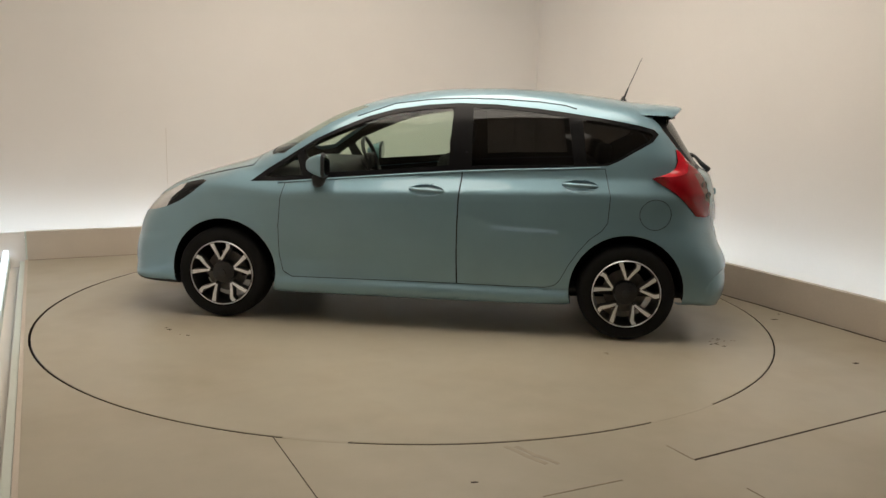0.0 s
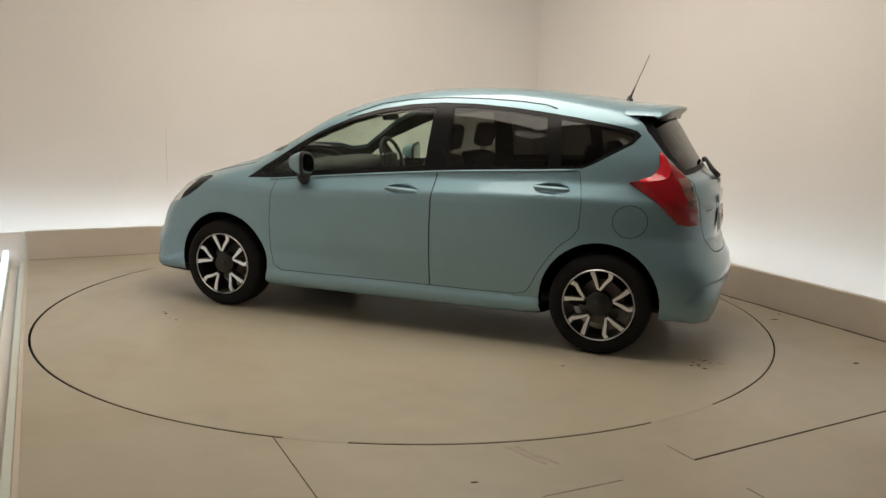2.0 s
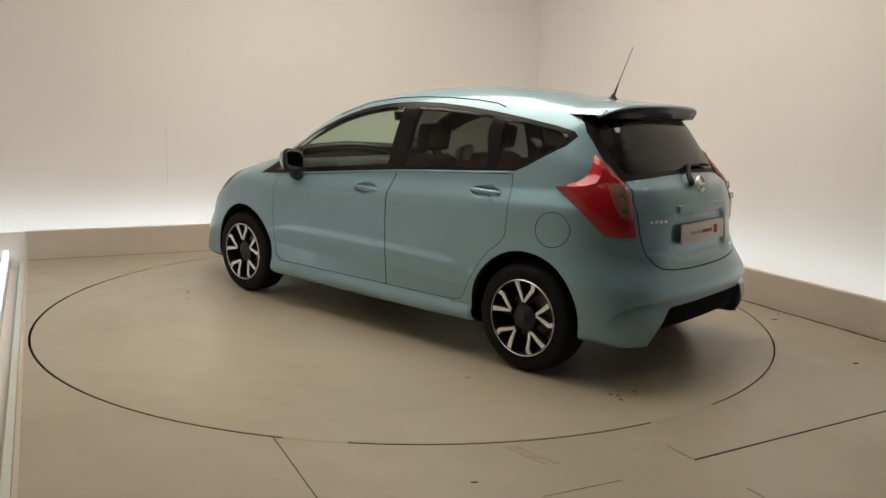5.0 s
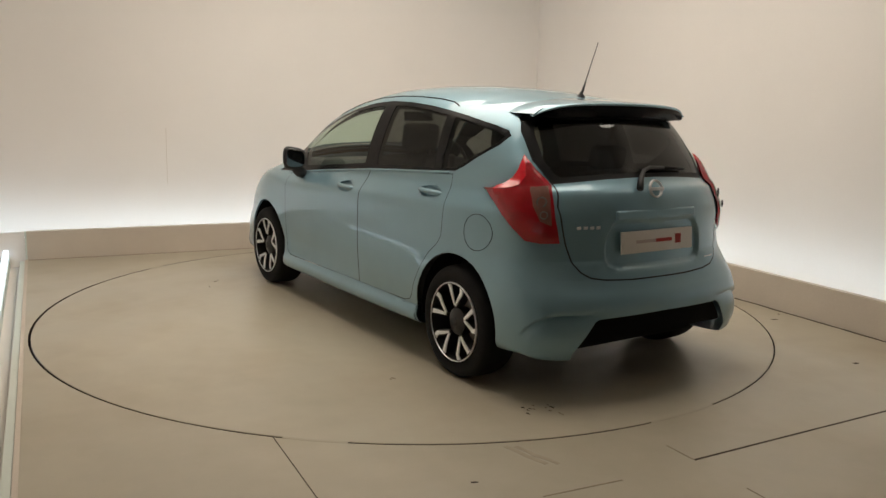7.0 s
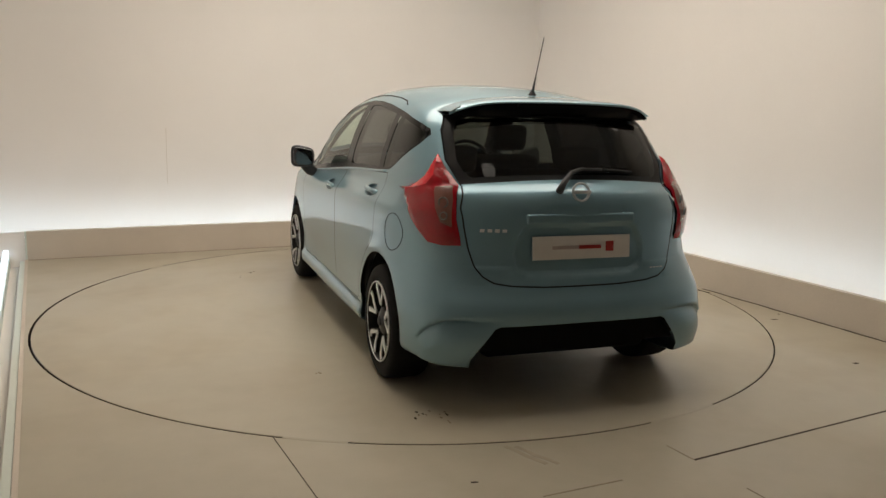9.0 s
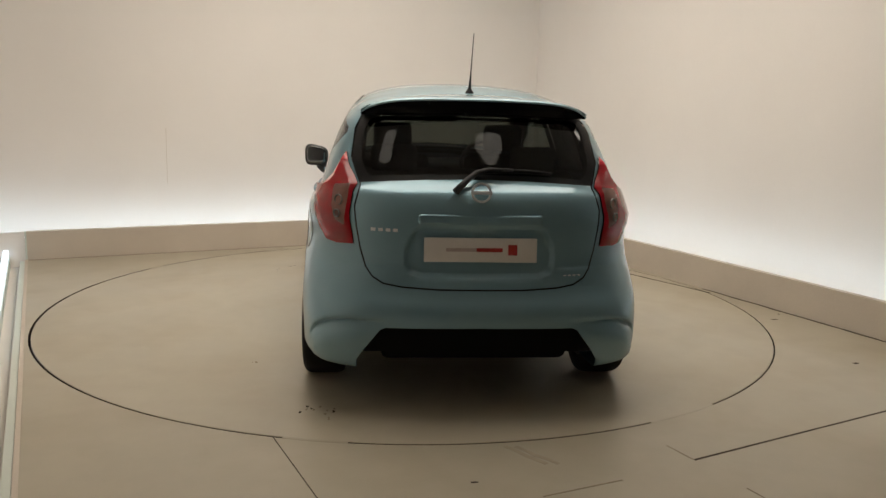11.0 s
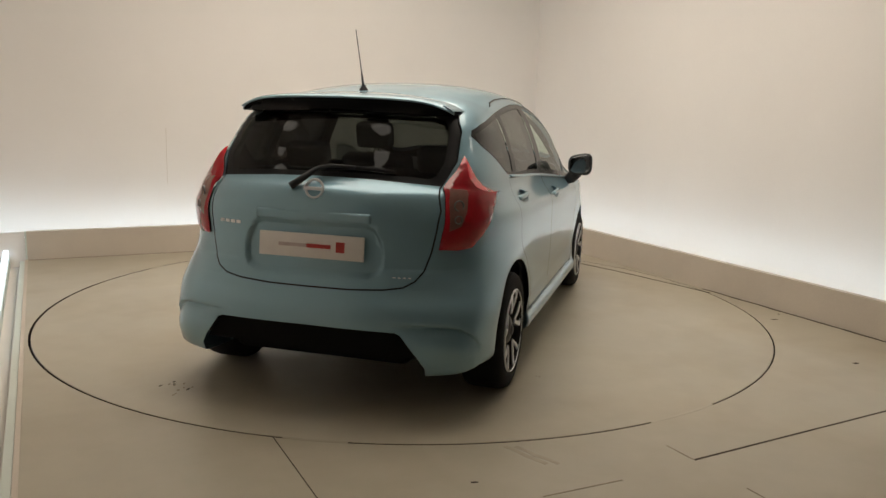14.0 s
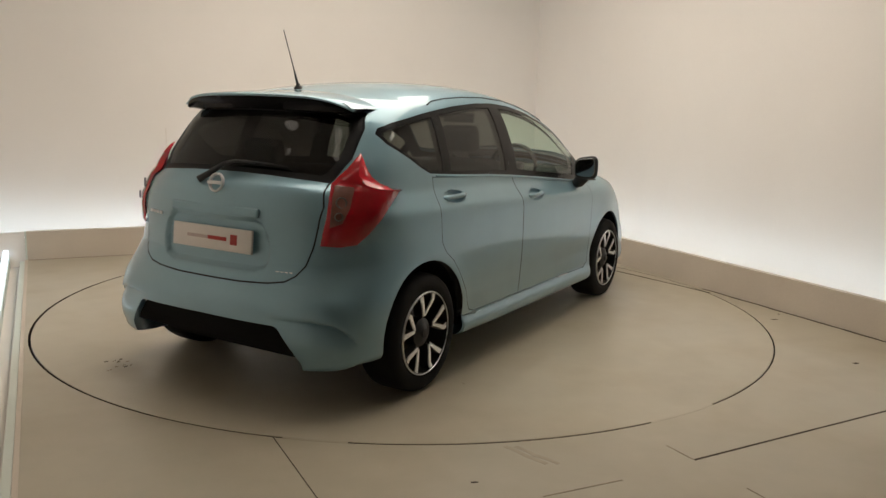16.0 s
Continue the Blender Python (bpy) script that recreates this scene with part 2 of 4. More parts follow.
def build_walls():
    setting("wall_back", box(-3.6, WU + 0.15, WV, WV + 0.15, -0.3, HIGH), WALL, "plain off-white painted booth wall")
    setting("wall_right", box(WU, WU + 0.15, -3.4, WV, -0.3, HIGH), WALL, "plain off-white painted booth wall")
    # the grey walls are out of view, added so the paint reflects less light
    setting("wall_right_dark", box(WU, WU + 0.15, V0, -3.4, -0.3, HIGH), DARKWALL, "unseen grey wall outside the booth, added to dim reflections")
    setting("wall_left", box(-3.75, -3.6, -3.4, WV + 0.15, -0.3, HIGH), WALL, "plain off-white painted booth wall")
    setting("wall_left_dark", box(-3.75, -3.6, V0, -3.4, -0.3, HIGH), DARKWALL, "unseen grey wall outside the booth, added to dim reflections")
    setting("wall_behind", box(-3.75, WU + 0.15, V0 - 0.15, V0, -0.3, HIGH), DARKWALL, "unseen grey wall behind the camera stand, added to dim reflections")
    setting("ceiling", box(-3.75, WU + 0.15, -3.4, WV + 0.15, HIGH, HIGH + 0.1), CEIL, "pale painted booth ceiling")
    setting("ceiling_outer", box(-3.75, WU + 0.15, V0 - 0.15, -3.4, HIGH, HIGH + 0.1), CEIL, "pale studio ceiling outside the booth")
    setting("kerb_back", box(U0, U1 + 0.06, V1, V1 + 0.05, -0.05, 0.25, 0.004), KERB, "beige painted upstand along the wall")
    setting("kerb_right", box(U1, U1 + 0.05, V0 + 3, V1, -0.05, 0.25, 0.004), KERB, "beige painted upstand along the wall")
    # added screen that hides the back light strip past the kerb end
    setting("side_screen", box(-3.6, U0 - 0.015, V1 + 0.015, V1 + 0.05, -0.06, 0.24), WALL, "white screen added beside the platform to hide the light strip")
    setting("kerb_end", box(U0 - 0.014, U0, V1, V1 + 0.05, -0.05, 0.25, 0.003), FROST, "pale end cap of the upstand")
    setting("edge_trim", box(U0 - 0.022, U0, V0, V1, -0.05, 0.004, 0.002), KERB, "beige painted platform edge strip")
    setting("edge_strip", box(U0 - 0.060, U0 - 0.023, V0, V1 - 0.02, -0.05, -0.003, 0.002), FROST, "pale frosted strip along the platform edge")
    setting("side_ground", box(-3.6, U0 - 0.061, V0, WV, -0.30, -0.06), WALL, "white painted floor beside the platform")
    setting("back_trough", box(-3.6, WU, V1 + 0.05, WV, -0.05, 0.02), WALL, "white trough behind the upstand")
    setting("right_trough", box(U1 + 0.05, WU, V0 + 3, V1 + 0.05, -0.05, 0.02), WALL, "white trough behind the upstand")


def wall_joint():
    bm = box(-1.2515, -1.2485, WV - 0.0015, WV + 0.003, 0.62, 1.14)
    setting("wall_joint", bm, KERB, "faint vertical joint in the wall lining")


def light_strip(x0, x1, y0, y1, z0, z1, label, low=0.02, mat=None):
    thing = new("light_strip")
    thing.matrix_world = ROOM
    part("channel", box(x0 - 0.008, x1 + 0.008, y0 - 0.008, y1 + 0.008, low, z0 + 0.004), FROST, thing, "pale metal channel", False)
    part("diffuser", box(x0, x1, y0, y1, z0 + 0.004, z1, 0.004), mat or STRIP, thing, "cool white glowing diffuser", False)
    return tagged(thing, label, "light strip", "strips behind the kerbs")


def build_lights():
    light_strip(-3.3, U1 + 0.1, V1 + 0.07, V1 + 0.11, 0.16, 0.19, "cool white light strip hidden behind the back upstand")
    light_strip(U1 + 0.07, U1 + 0.11, V0 + 3.1, V1 + 0.06, 0.16, 0.19, "cool white light strip hidden behind the side upstand")
    light_strip(U0 - 0.185, U0 - 0.145, -0.2, V1 + 0.02, 0.03, 0.09, "cool white light strip along the platform edge", -0.06, EDGE_STRIP)
    light_strip(U0 - 0.185, U0 - 0.145, -6.2, -4.6, 0.03, 0.09, "cool white light strip along the platform edge", -0.06, EDGE_STRIP)
    thing = new("ceiling_light")
    thing.matrix_world = ROOM
    part("frame", sharp(frame_box(-1.7, 1.7, -1.95, 1.6, HIGH - 0.12, HIGH - 0.01, 0.05)), ALU, thing, "slim aluminium frame", False)
    part("diffuser", box(-1.65, 1.65, -1.9, 1.55, HIGH - 0.10, HIGH - 0.08), PANEL, thing, "warm white glowing diffuser", False)
    tagged(thing, "large warm white softbox panel on the ceiling", "ceiling light")
    dome_lamp(3.22, -1.06, BRIGHT_DOME, "bright round opal dome lamp under the ceiling")
    first = dome_lamp(-1.0, -2.7, DOME, "dim round opal dome lamp under the ceiling")
    # the lamp at (0.9, -3.1) is an added one, with no known source there
    for x, y in ((-2.55, -1.9), (0.9, -3.1)):
        copy_thing(first, pose(x, y, HIGH))


def dome_lamp(x, y, mat, label):
    lamp = new("dome_lamp")
    lamp.matrix_world = pose(x, y, HIGH)
    part("housing", moved(lathe([(0.0, 0.0), (0.21, 0.0), (0.22, 0.03), (0.22, 0.09), (0.20, 0.09), (0.20, 0.05), (0.0, 0.05)], 40), pose(0, 0, 0, -90, 0, 0)), ALU, lamp, "round metal housing")
    part("dome", moved(lathe([(0.195, 0.06), (0.185, 0.11), (0.14, 0.155), (0.07, 0.175), (0.0, 0.18)], 40), pose(0, 0, 0, -90, 0, 0)), mat, lamp, "opal glowing dome")
    return tagged(lamp, label, "ceiling lamp", "dome lamps round the turntable")


def frame_box(x0, x1, y0, y1, z0, z1, w):
    bm = bmesh.new()
    for a in ((x0, x1, y0, y0 + w), (x0, x1, y1 - w, y1), (x0, x0 + w, y0 + w, y1 - w), (x1 - w, x1, y0 + w, y1 - w)):
        b = box(*a, z0, z1)
        me = bpy.data.meshes.new("tmp")
        b.to_mesh(me)
        b.free()
        bm.from_mesh(me)
        bpy.data.meshes.remove(me)
    return bm


def strip_on_floor(name, path, width, mat, z=0.0015, parent=None, jitter=0.0, label=""):
    """A thin uneven band that lies on the floor along a path."""
    rnd = random.Random(len(path) * 7 + int(abs(path[0][0]) * 1000))
    pts = []
    for (x0, y0), (x1, y1) in zip(path, path[1:]):
        n = max(2, int(math.hypot(x1 - x0, y1 - y0) / 0.06))
        pts += [(x0 + (x1 - x0) * i / n, y0 + (y1 - y0) * i / n) for i in range(n)]
    pts.append(path[-1])
    bm = bmesh.new()
    prev = None
    for i, (x, y) in enumerate(pts):
        a, b = pts[max(i - 1, 0)], pts[min(i + 1, len(pts) - 1)]
        t = Vector((b[0] - a[0], b[1] - a[1], 0)).normalized()
        s = Vector((-t.y, t.x, 0)) * width / 2
        o = s.normalized() * rnd.uniform(-jitter, jitter)
        w = 1 + rnd.uniform(-0.3, 0.3) * (jitter > 0)
        c = Vector((x, y, z)) + o
        cur = (bm.verts.new(c - s * w), bm.verts.new(c + s * w))
        if prev:
            bm.faces.new((prev[0], cur[0], cur[1], prev[1]))
        prev = cur
    up = bmesh.ops.extrude_face_region(bm, geom=bm.faces[:])
    for v in up["geom"]:
        if isinstance(v, bmesh.types.BMVert):
            v.co.z -= 0.0035
    bmesh.ops.recalc_face_normals(bm, faces=bm.faces)
    return part(name, bm, mat, parent, label, False)


def fleck(name, x, y, size, mat, parent, seed, z=0.0):
    """A small uneven lump of dirt on the floor."""
    rnd = random.Random(seed)
    bm = bmesh.new()
    top = bm.verts.new((x, y, z + 0.004))
    ring = []
    for k in range(9):
        a = 2 * math.pi * k / 9
        r = size * rnd.uniform(0.45, 1.0)
        ring.append(bm.verts.new((x + 1.5 * r * math.cos(a), y + 0.8 * r * math.sin(a), z + 0.0006)))
    for k in range(9):
        bm.faces.new((top, ring[k], ring[(k + 1) % 9]))
    return part(name, bm, mat, parent)


FILLED = [(-62.5, -52.0), (-102.5, -95.8), (150.0, 153.0)]


def build_joints():
    def joint(path, w, mat=JOINT, j=0.0, name="floor_joint"):
        return tagged(strip_on_floor(name, path, w, mat, jitter=j, label="dark dirt-filled floor joint"), kind="structure")
    joint([(-0.57, -2.39), (-0.32, -2.93), (-0.15, -3.30)], 0.004)
    joint([(1.12, -2.43), (1.19, -2.57)], 0.005, SCUFF)
    joint([(1.19, -2.57), (2.34, -1.99), (3.10, -1.61)], 0.0105)
    joint([(0.51, -2.90), (0.84, -2.76)], 0.006, SCUFF)
    joint([(1.31, -2.82), (1.40, -3.02)], 0.006, SCUFF)
    joint([(1.55, 1.74), (1.88, 1.32), (2.22, 0.82), (2.40, 0.55)], 0.014, JOINT, 0.003)
    joint([(2.390, 0.70), (2.97, -0.58), (3.58, -1.93)], 0.022, JOINT, 0.005)
    back = [(0.9114 * u - 0.4115 * 2.592, 0.4115 * u + 0.9114 * 2.592) for u in (-2.46, -1.0, 0.5, 2.40)]
    joint(back, 0.014, SCUFF, 0.003)
    # places where the ring gap is packed with floor-coloured dirt
    for a0, a1 in FILLED:
        n = max(3, int((a1 - a0) / 2))
        arc = [(2.4425 * math.cos(radians(a0 + (a1 - a0) * i / n)) - .003, 2.4425 * math.sin(radians(a0 + (a1 - a0) * i / n)) - .001) for i in range(n + 1)]
        tagged(strip_on_floor("packed_dirt", arc, 0.018, FLOOR, z=0.0008, label="tan dirt packed into the turntable gap"), kind="structure")
    for i, dx in enumerate((0.0, 0.045)):
        tagged(strip_on_floor("scuff_mark", [(0.42 + dx, -2.45), (0.49 + dx, -2.54), (0.57 + dx, -2.62)], 0.020, FAINT, z=0.0006, jitter=0.008, label="brown scuff mark on the screed floor"), category="scuff", kind="structure")
    for i, (x, y, s) in enumerate(((0.26, -2.79, 0.014), (2.61, -1.23, 0.022), (2.56, -0.25, 0.02), (2.66, -0.1, 0.012))):
        tagged(fleck("dirt_fleck", x, y, s, JOINT, None, i), "small dark fleck of dirt on the floor", "dirt", "flecks on the floor")


def build_turntable():
    steps = 256
    bm = bmesh.new()
    prof = ((0.0, 0.0), (1.2, 0.0), (R_DISC - 0.003, 0.0), (R_DISC, -0.003), (R_DISC - 0.02, -0.06), (0.0, -0.06))
    rings = [[bm.verts.new((r * math.cos(2 * math.pi * k / steps), r * math.sin(2 * math.pi * k / steps), z)) for k in range(steps)] for r, z in prof[1:-1]]
    top, low = bm.verts.new((0, 0, 0)), bm.verts.new((0, 0, -0.06))
    for k in range(steps):
        j = (k + 1) % steps
        bm.faces.new((top, rings[0][k], rings[0][j]))
        for a, b in zip(rings, rings[1:]):
            bm.faces.new((a[k], b[k], b[j], a[j]))
        bm.faces.new((low, rings[-1][j], rings[-1][k]))
    bmesh.ops.recalc_face_normals(bm, faces=bm.faces)
    disc = part("turntable", bm, DISC, None, "", False)
    # dark band over the tan disc edge, painting in the shade of the gap
    rim = bmesh.new()
    r = R_DISC + .0008
    loops = [[rim.verts.new((r * math.cos(2 * math.pi * k / steps), r * math.sin(2 * math.pi * k / steps), z)) for k in range(steps)] for z in (-.0025, -.055)]
    for k in range(steps):
        j = (k + 1) % steps
        rim.faces.new((loops[0][k], loops[1][k], loops[1][j], loops[0][j]))
    part("turntable_edge", rim, PIT, disc, "dark edge of the turntable, the gap's shade put into its colour")
    rnd = random.Random(4)
    for x, y, s, n in ((-2.04, .57, .05, 7), (-2.11, .475, .045, 6), (-1.30, .905, .03, 3), (-1.25, -1.14, .022, 2), (1.33, .97, .03, 3), (1.25, 1.05, .03, 2), (-1.32, -.93, .03, 2)):
        for k in range(n):
            fleck("dirt_smudge", x + rnd.gauss(0, s), y + rnd.gauss(0, s * .6), rnd.uniform(.004, .013), SCUFF if rnd.random() < .6 else JOINT, disc, k)
    tagged(disc, "round tan painted turntable, flush with the floor", "turntable")
    return disc


build_floor()
build_walls()
wall_joint()
build_lights()
build_joints()
turntable = build_turntable()


# ---- the car: x forward, y to its left, z up ----
CX, CZ = 0.05, 0.78
SIDE_LINE = [(1.99, .18), (2.062, .30), (2.085, .46), (2.05, .61), (1.955, .74), (1.775, .865), (1.5, .96), (1.3, 1.02), (1.15, 1.085), (.92, 1.21),
             (.68, 1.345), (.44, 1.435), (.2, 1.493), (-.03, 1.528), (-.27, 1.543), (-.5, 1.546), (-.73, 1.539), (-.96, 1.523), (-1.2, 1.496), (-1.4, 1.462),
             (-1.53, 1.41), (-1.60, 1.35), (-1.695, 1.2), (-1.765, 1.10), (-1.805, 1.058), (-1.865, 1.018), (-1.896, .93), (-1.91, .8), (-1.92, .66), (-1.95, .57), (-1.985, .50),
             (-1.99, .42), (-1.978, .31), (-1.945, .232), (-1.88, .208), (-1.4, .195), (-.9, .178), (-.5, .170), (.5, .165), (.95, .165), (1.4, .175)]


def closed_spline(points, k=12):
    p = np.array(points, float)
    n, out = len(p), []
    for i in range(n):
        a, b, c, d = p[i - 1], p[i], p[(i + 1) % n], p[(i + 2) % n]
        for j in range(k):
            t = j / k
            out.append(.5 * (2 * b + (c - a) * t + (2 * a - 5 * b + 4 * c - d) * t * t + (3 * b - a - 3 * c + d) * t ** 3))
    return np.array(out)


_line = closed_spline(SIDE_LINE)
_ang = np.arctan2(_line[:, 1] - CZ, _line[:, 0] - CX)
_rad = np.hypot(_line[:, 0] - CX, _line[:, 1] - CZ)
_order = np.argsort(_ang)
_ang, _rad = _ang[_order], _rad[_order]


def smooth_table(x, xs, ys, width):
    """A table of values, rounded at its knots."""
    return sum(np.interp(x + width * o, xs, ys) for o in (-1, -.6, -.3, 0, .3, .6, 1)) / 7


def reach(a):
    return np.interp(a, _ang, _rad, period=2 * math.pi)


def roundness(a):
    return np.interp(np.degrees(a), [-180, -177, -172, -166, -155, -20, -8, 10, 30, 60, 90, 120, 150, 158, 168, 174, 180],
                     [13, 14, 21, 30, 42, 40, 14, 10, 11, 14, 14, 14, 15, 20, 22, 15, 13])


def half_width(x, z):
    # the shoulder follows the waist line, which falls towards the nose
    fall = np.interp(x, [-1.2, -.9, -.25, .16, .93, 1.3], [0, .0, .02, .035, .065, .03]) * np.interp(z, [.70, .84, .98, 1.20], [0, 1, 1, 0])
    v = smooth_table(z + fall, [.15, .22, .28, .40, .52, .64, .76, .86, .905, .955, 1.0, 1.05, 1.15, 1.25, 1.35, 1.45, 1.55],
                     [.832, .832, .830, .834, .841, .8435, .8435, .8435, .838, .803, .773, .759, .733, .695, .655, .615, .58], .014)
    w = smooth_table(x, [-2.0, -1.8, -1.6, -1.3, -.9, .6, 1.0, 1.3, 1.7, 1.9, 2.15], [.90, .925, .95, .983, 1, 1, .995, .985, .95, .92, .86], .12)
    low = smooth_table(x, [-2.0, -1.75, -1.55, -1.3, 2.2], [.935, .972, .992, .995, 1.0], .05) - smooth_table(x, [.9, 1.3, 1.7, 1.9, 2.15], [0, .01, .04, .06, .10], .05)
    k = np.clip((.86 - z) / .44, 0, 1)
    k = k * k * (3 - 2 * k)
    w = w + (low - w) * k
    y = v * w
    for ax in (1.29, -1.30):      # swollen wheel arches
        r = np.hypot(x - ax, z - .31)
        y = y + .006 * np.exp(-((r - .365) / .050) ** 2) * (z > .2)
    # the doors twist: they lean in at the front and out towards the rear wheels
    lean = np.interp(x, [-1.45, -1.15, -.95, -.7, -.2, .2, .7, .95, 1.15], [0, 1.4, 2.2, 1.7, .4, -.6, -1.9, -2.0, 0])
    y = y - np.tan(np.radians(lean)) * (np.clip(z, .40, .87) - .74) * np.interp(z, [.30, .42, .87, 1.06], [0, 1, 1, 0])
    # the sill stands out under the doors
    sill = np.clip((.312 - z) / .050, 0, 1)
    y = y + .024 * sill * sill * (3 - 2 * sill) * np.interp(x, [-1.02, -.90, .88, 1.0], [0, 1, 1, 0])
    return y


def side_y(x, z):
    a = np.arctan2(z - CZ, x - CX)
    s = np.minimum(np.hypot(x - CX, z - CZ) / reach(a), 1)
    return half_width(x, z) * (1 - s ** roundness(a)) ** (1 / 2.2)


def rear_x(y, z):
    lo, hi = -2.05, -.6
    for _ in range(36):
        m = (lo + hi) / 2
        if side_y(m, z) > abs(y):
            hi = m
        else:
            lo = m
    return hi


def body_half():
    """The left half of the shell as one sheet of quads."""
    seg = np.hypot(*np.diff(np.vstack([_line, _line[:1]]), axis=0).T)
    dist = np.concatenate([[0], np.cumsum(seg)])
    total = dist[-1]
    count = 430
    want = np.arange(count) / count * total
    px = np.interp(want, dist, np.append(_line[:, 0], _line[0, 0]))
    pz = np.interp(want, dist, np.append(_line[:, 1], _line[0, 1]))
    ang = np.arctan2(pz - CZ, px - CX)
    n = roundness(ang)
    rows = []
    s1 = .2 ** (1 / n)
    for j in range(1, 53):
        rows.append(s1 * j / 52)
    e1 = .8 ** (1 / 2.2)
    for j in range(1, 27):
        e = e1 * (1 - j / 26)
        rows.append((1 - e ** 2.2) ** (1 / n))
    bm = bmesh.new()
    grid = []
    for s in rows:
        x, z = CX + s * reach(ang) * np.cos(ang), CZ + s * reach(ang) * np.sin(ang)
        y = half_width(x, z) * np.maximum(1 - s ** n, 0) ** (1 / 2.2)
        grid.append([bm.verts.new((x[k], y[k], z[k])) for k in range(count)])
    mid = bm.verts.new((CX, float(side_y(CX, CZ)), CZ))
    for k in range(count):
        j = (k + 1) % count
        bm.faces.new((mid, grid[0][k], grid[0][j]))
        for a, b in zip(grid, grid[1:]):
            bm.faces.new((a[k], b[k], b[j], a[j]))
    bm.normal_update()
    if sum(f.normal.y for f in bm.faces if abs(f.normal.y) > .5) < 0:
        bmesh.ops.reverse_faces(bm, faces=bm.faces)
    return bm


SIDE, REAR, CORNER = (1.0, 0.0), (0.0, 1.0), (.70711, .70711)


def inside(poly, h, z):
    odd = False
    for (x0, z0), (x1, z1) in zip(poly, poly[1:] + poly[:1]):
        if (z0 > z) != (z1 > z) and h < (x1 - x0) * (z - z0) / (z1 - z0) + x0:
            odd = not odd
    return odd


def inset(poly, d):
    """The outline moved inwards by d."""
    area = sum(a[0] * b[1] - b[0] * a[1] for a, b in zip(poly, poly[1:] + poly[:1]))
    sign = 1 if area > 0 else -1
    out = []
    n = len(poly)
    for i in range(n):
        p, a, b = Vector(poly[i]), Vector(poly[i - 1]), Vector(poly[(i + 1) % n])
        n1, n2 = (p - a).normalized(), (b - p).normalized()
        n1, n2 = Vector((-n1.y, n1.x)) * sign, Vector((-n2.y, n2.x)) * sign
        m = (n1 + n2).normalized()
        out.append(tuple(p + m * d / max(.5, m.dot(n1))))
    return out


def cut(bm, poly, axis, where, margin=.03, closed=True):
    """Cuts the sheet along an outline that is seen along the horizontal way square to axis."""
    ax, ay = axis
    lo_h, hi_h = min(p[0] for p in poly) - .08, max(p[0] for p in poly) + .08
    lo_z, hi_z = min(p[1] for p in poly) - .08, max(p[1] for p in poly) + .08
    near = []
    for f in bm.faces:
        c = f.calc_center_median()
        if where(c) and lo_h < c.x * ax + c.y * ay < hi_h and lo_z < c.z < hi_z:
            near.append(f)
    for (h0, z0), (h1, z1) in zip(poly, poly[1:] + (poly[:1] if closed else [])):
        a0, a1, b0, b1 = min(h0, h1) - margin, max(h0, h1) + margin, min(z0, z1) - margin, max(z0, z1) + margin
        pick, rest = [], []
        for f in near:
            c = f.calc_center_median()
            (pick if a0 < c.x * ax + c.y * ay < a1 and b0 < c.z < b1 else rest).append(f)
        if not pick:
            continue
        geom = set(pick)
        for f in pick:
            geom.update(f.edges)
            geom.update(f.verts)
        dh, dz = h1 - h0, z1 - z0
        length = math.hypot(dh, dz)
        got = bmesh.ops.bisect_plane(bm, geom=list(geom), dist=2e-4, plane_co=(ax * h0, ay * h0, z0), plane_no=(ax * dz / length, ay * dz / length, -dh / length))
        near = rest + [f for f in got["geom"] if isinstance(f, bmesh.types.BMFace)]


def circle(x, z, r, n=40):
    return [(x + r * math.cos(2 * math.pi * k / n), z + r * math.sin(2 * math.pi * k / n)) for k in range(n)]


DLO = [(1.115, .905), (1.02, .985), (.849, 1.095), (.709, 1.186), (.561, 1.258), (.383, 1.335), (.205, 1.388), (-.013, 1.422), (-.211, 1.437), (-.447, 1.434),
       (-.699, 1.416), (-.876, 1.396), (-1.088, 1.368), (-1.333, 1.328), (-1.43, 1.303), (-1.458, 1.276), (-1.42, 1.228), (-1.299, 1.158), (-1.214, 1.108),
       (-1.147, 1.078), (-.89, 1.061), (-.544, 1.042), (-.247, 1.022), (.162, .986), (.524, .952), (.893, .915)]
FRONT_DOOR = [(.884, .885), (.903, .81), (.92, .629), (.915, .442), (.89, .335), (.833, .300), (.364, .304), (.07, .307), (-.244, .309), (-.237, .50), (-.236, .681),
              (-.240, .856), (-.253, .985), (-.253, 1.012), (.162, .976), (.524, .942), (.884, .906)]
REAR_DOOR = [(-.244, .309), (-.577, .309), (-.80, .313), (-.86, .330), (-.891, .368), (-.937, .463), (-1.0, .56), (-1.06, .632), (-1.13, .685), (-1.163, .735),
             (-1.171, .892), (-1.135, 1.062), (-.89, 1.051), (-.544, 1.032), (-.253, 1.012), (-.253, .985), (-.240, .856), (-.236, .681), (-.237, .50)]
FRONT_GLASS = [(.70, .968), (.78, 1.115), (.715, 1.165), (.561, 1.232), (.383, 1.308), (.205, 1.362), (-.013, 1.397), (-.175, 1.41), (-.165, 1.05), (.162, 1.018), (.524, .985)]
TRIANGLE = [(1.03, .935), (.83, 1.085), (.775, .955), (.893, .942)]
REAR_GLASS = [(-.30, 1.412), (-.447, 1.41), (-.699, 1.392), (-.90, 1.368), (-.945, 1.08), (-.89, 1.078), (-.544, 1.066), (-.31, 1.052)]
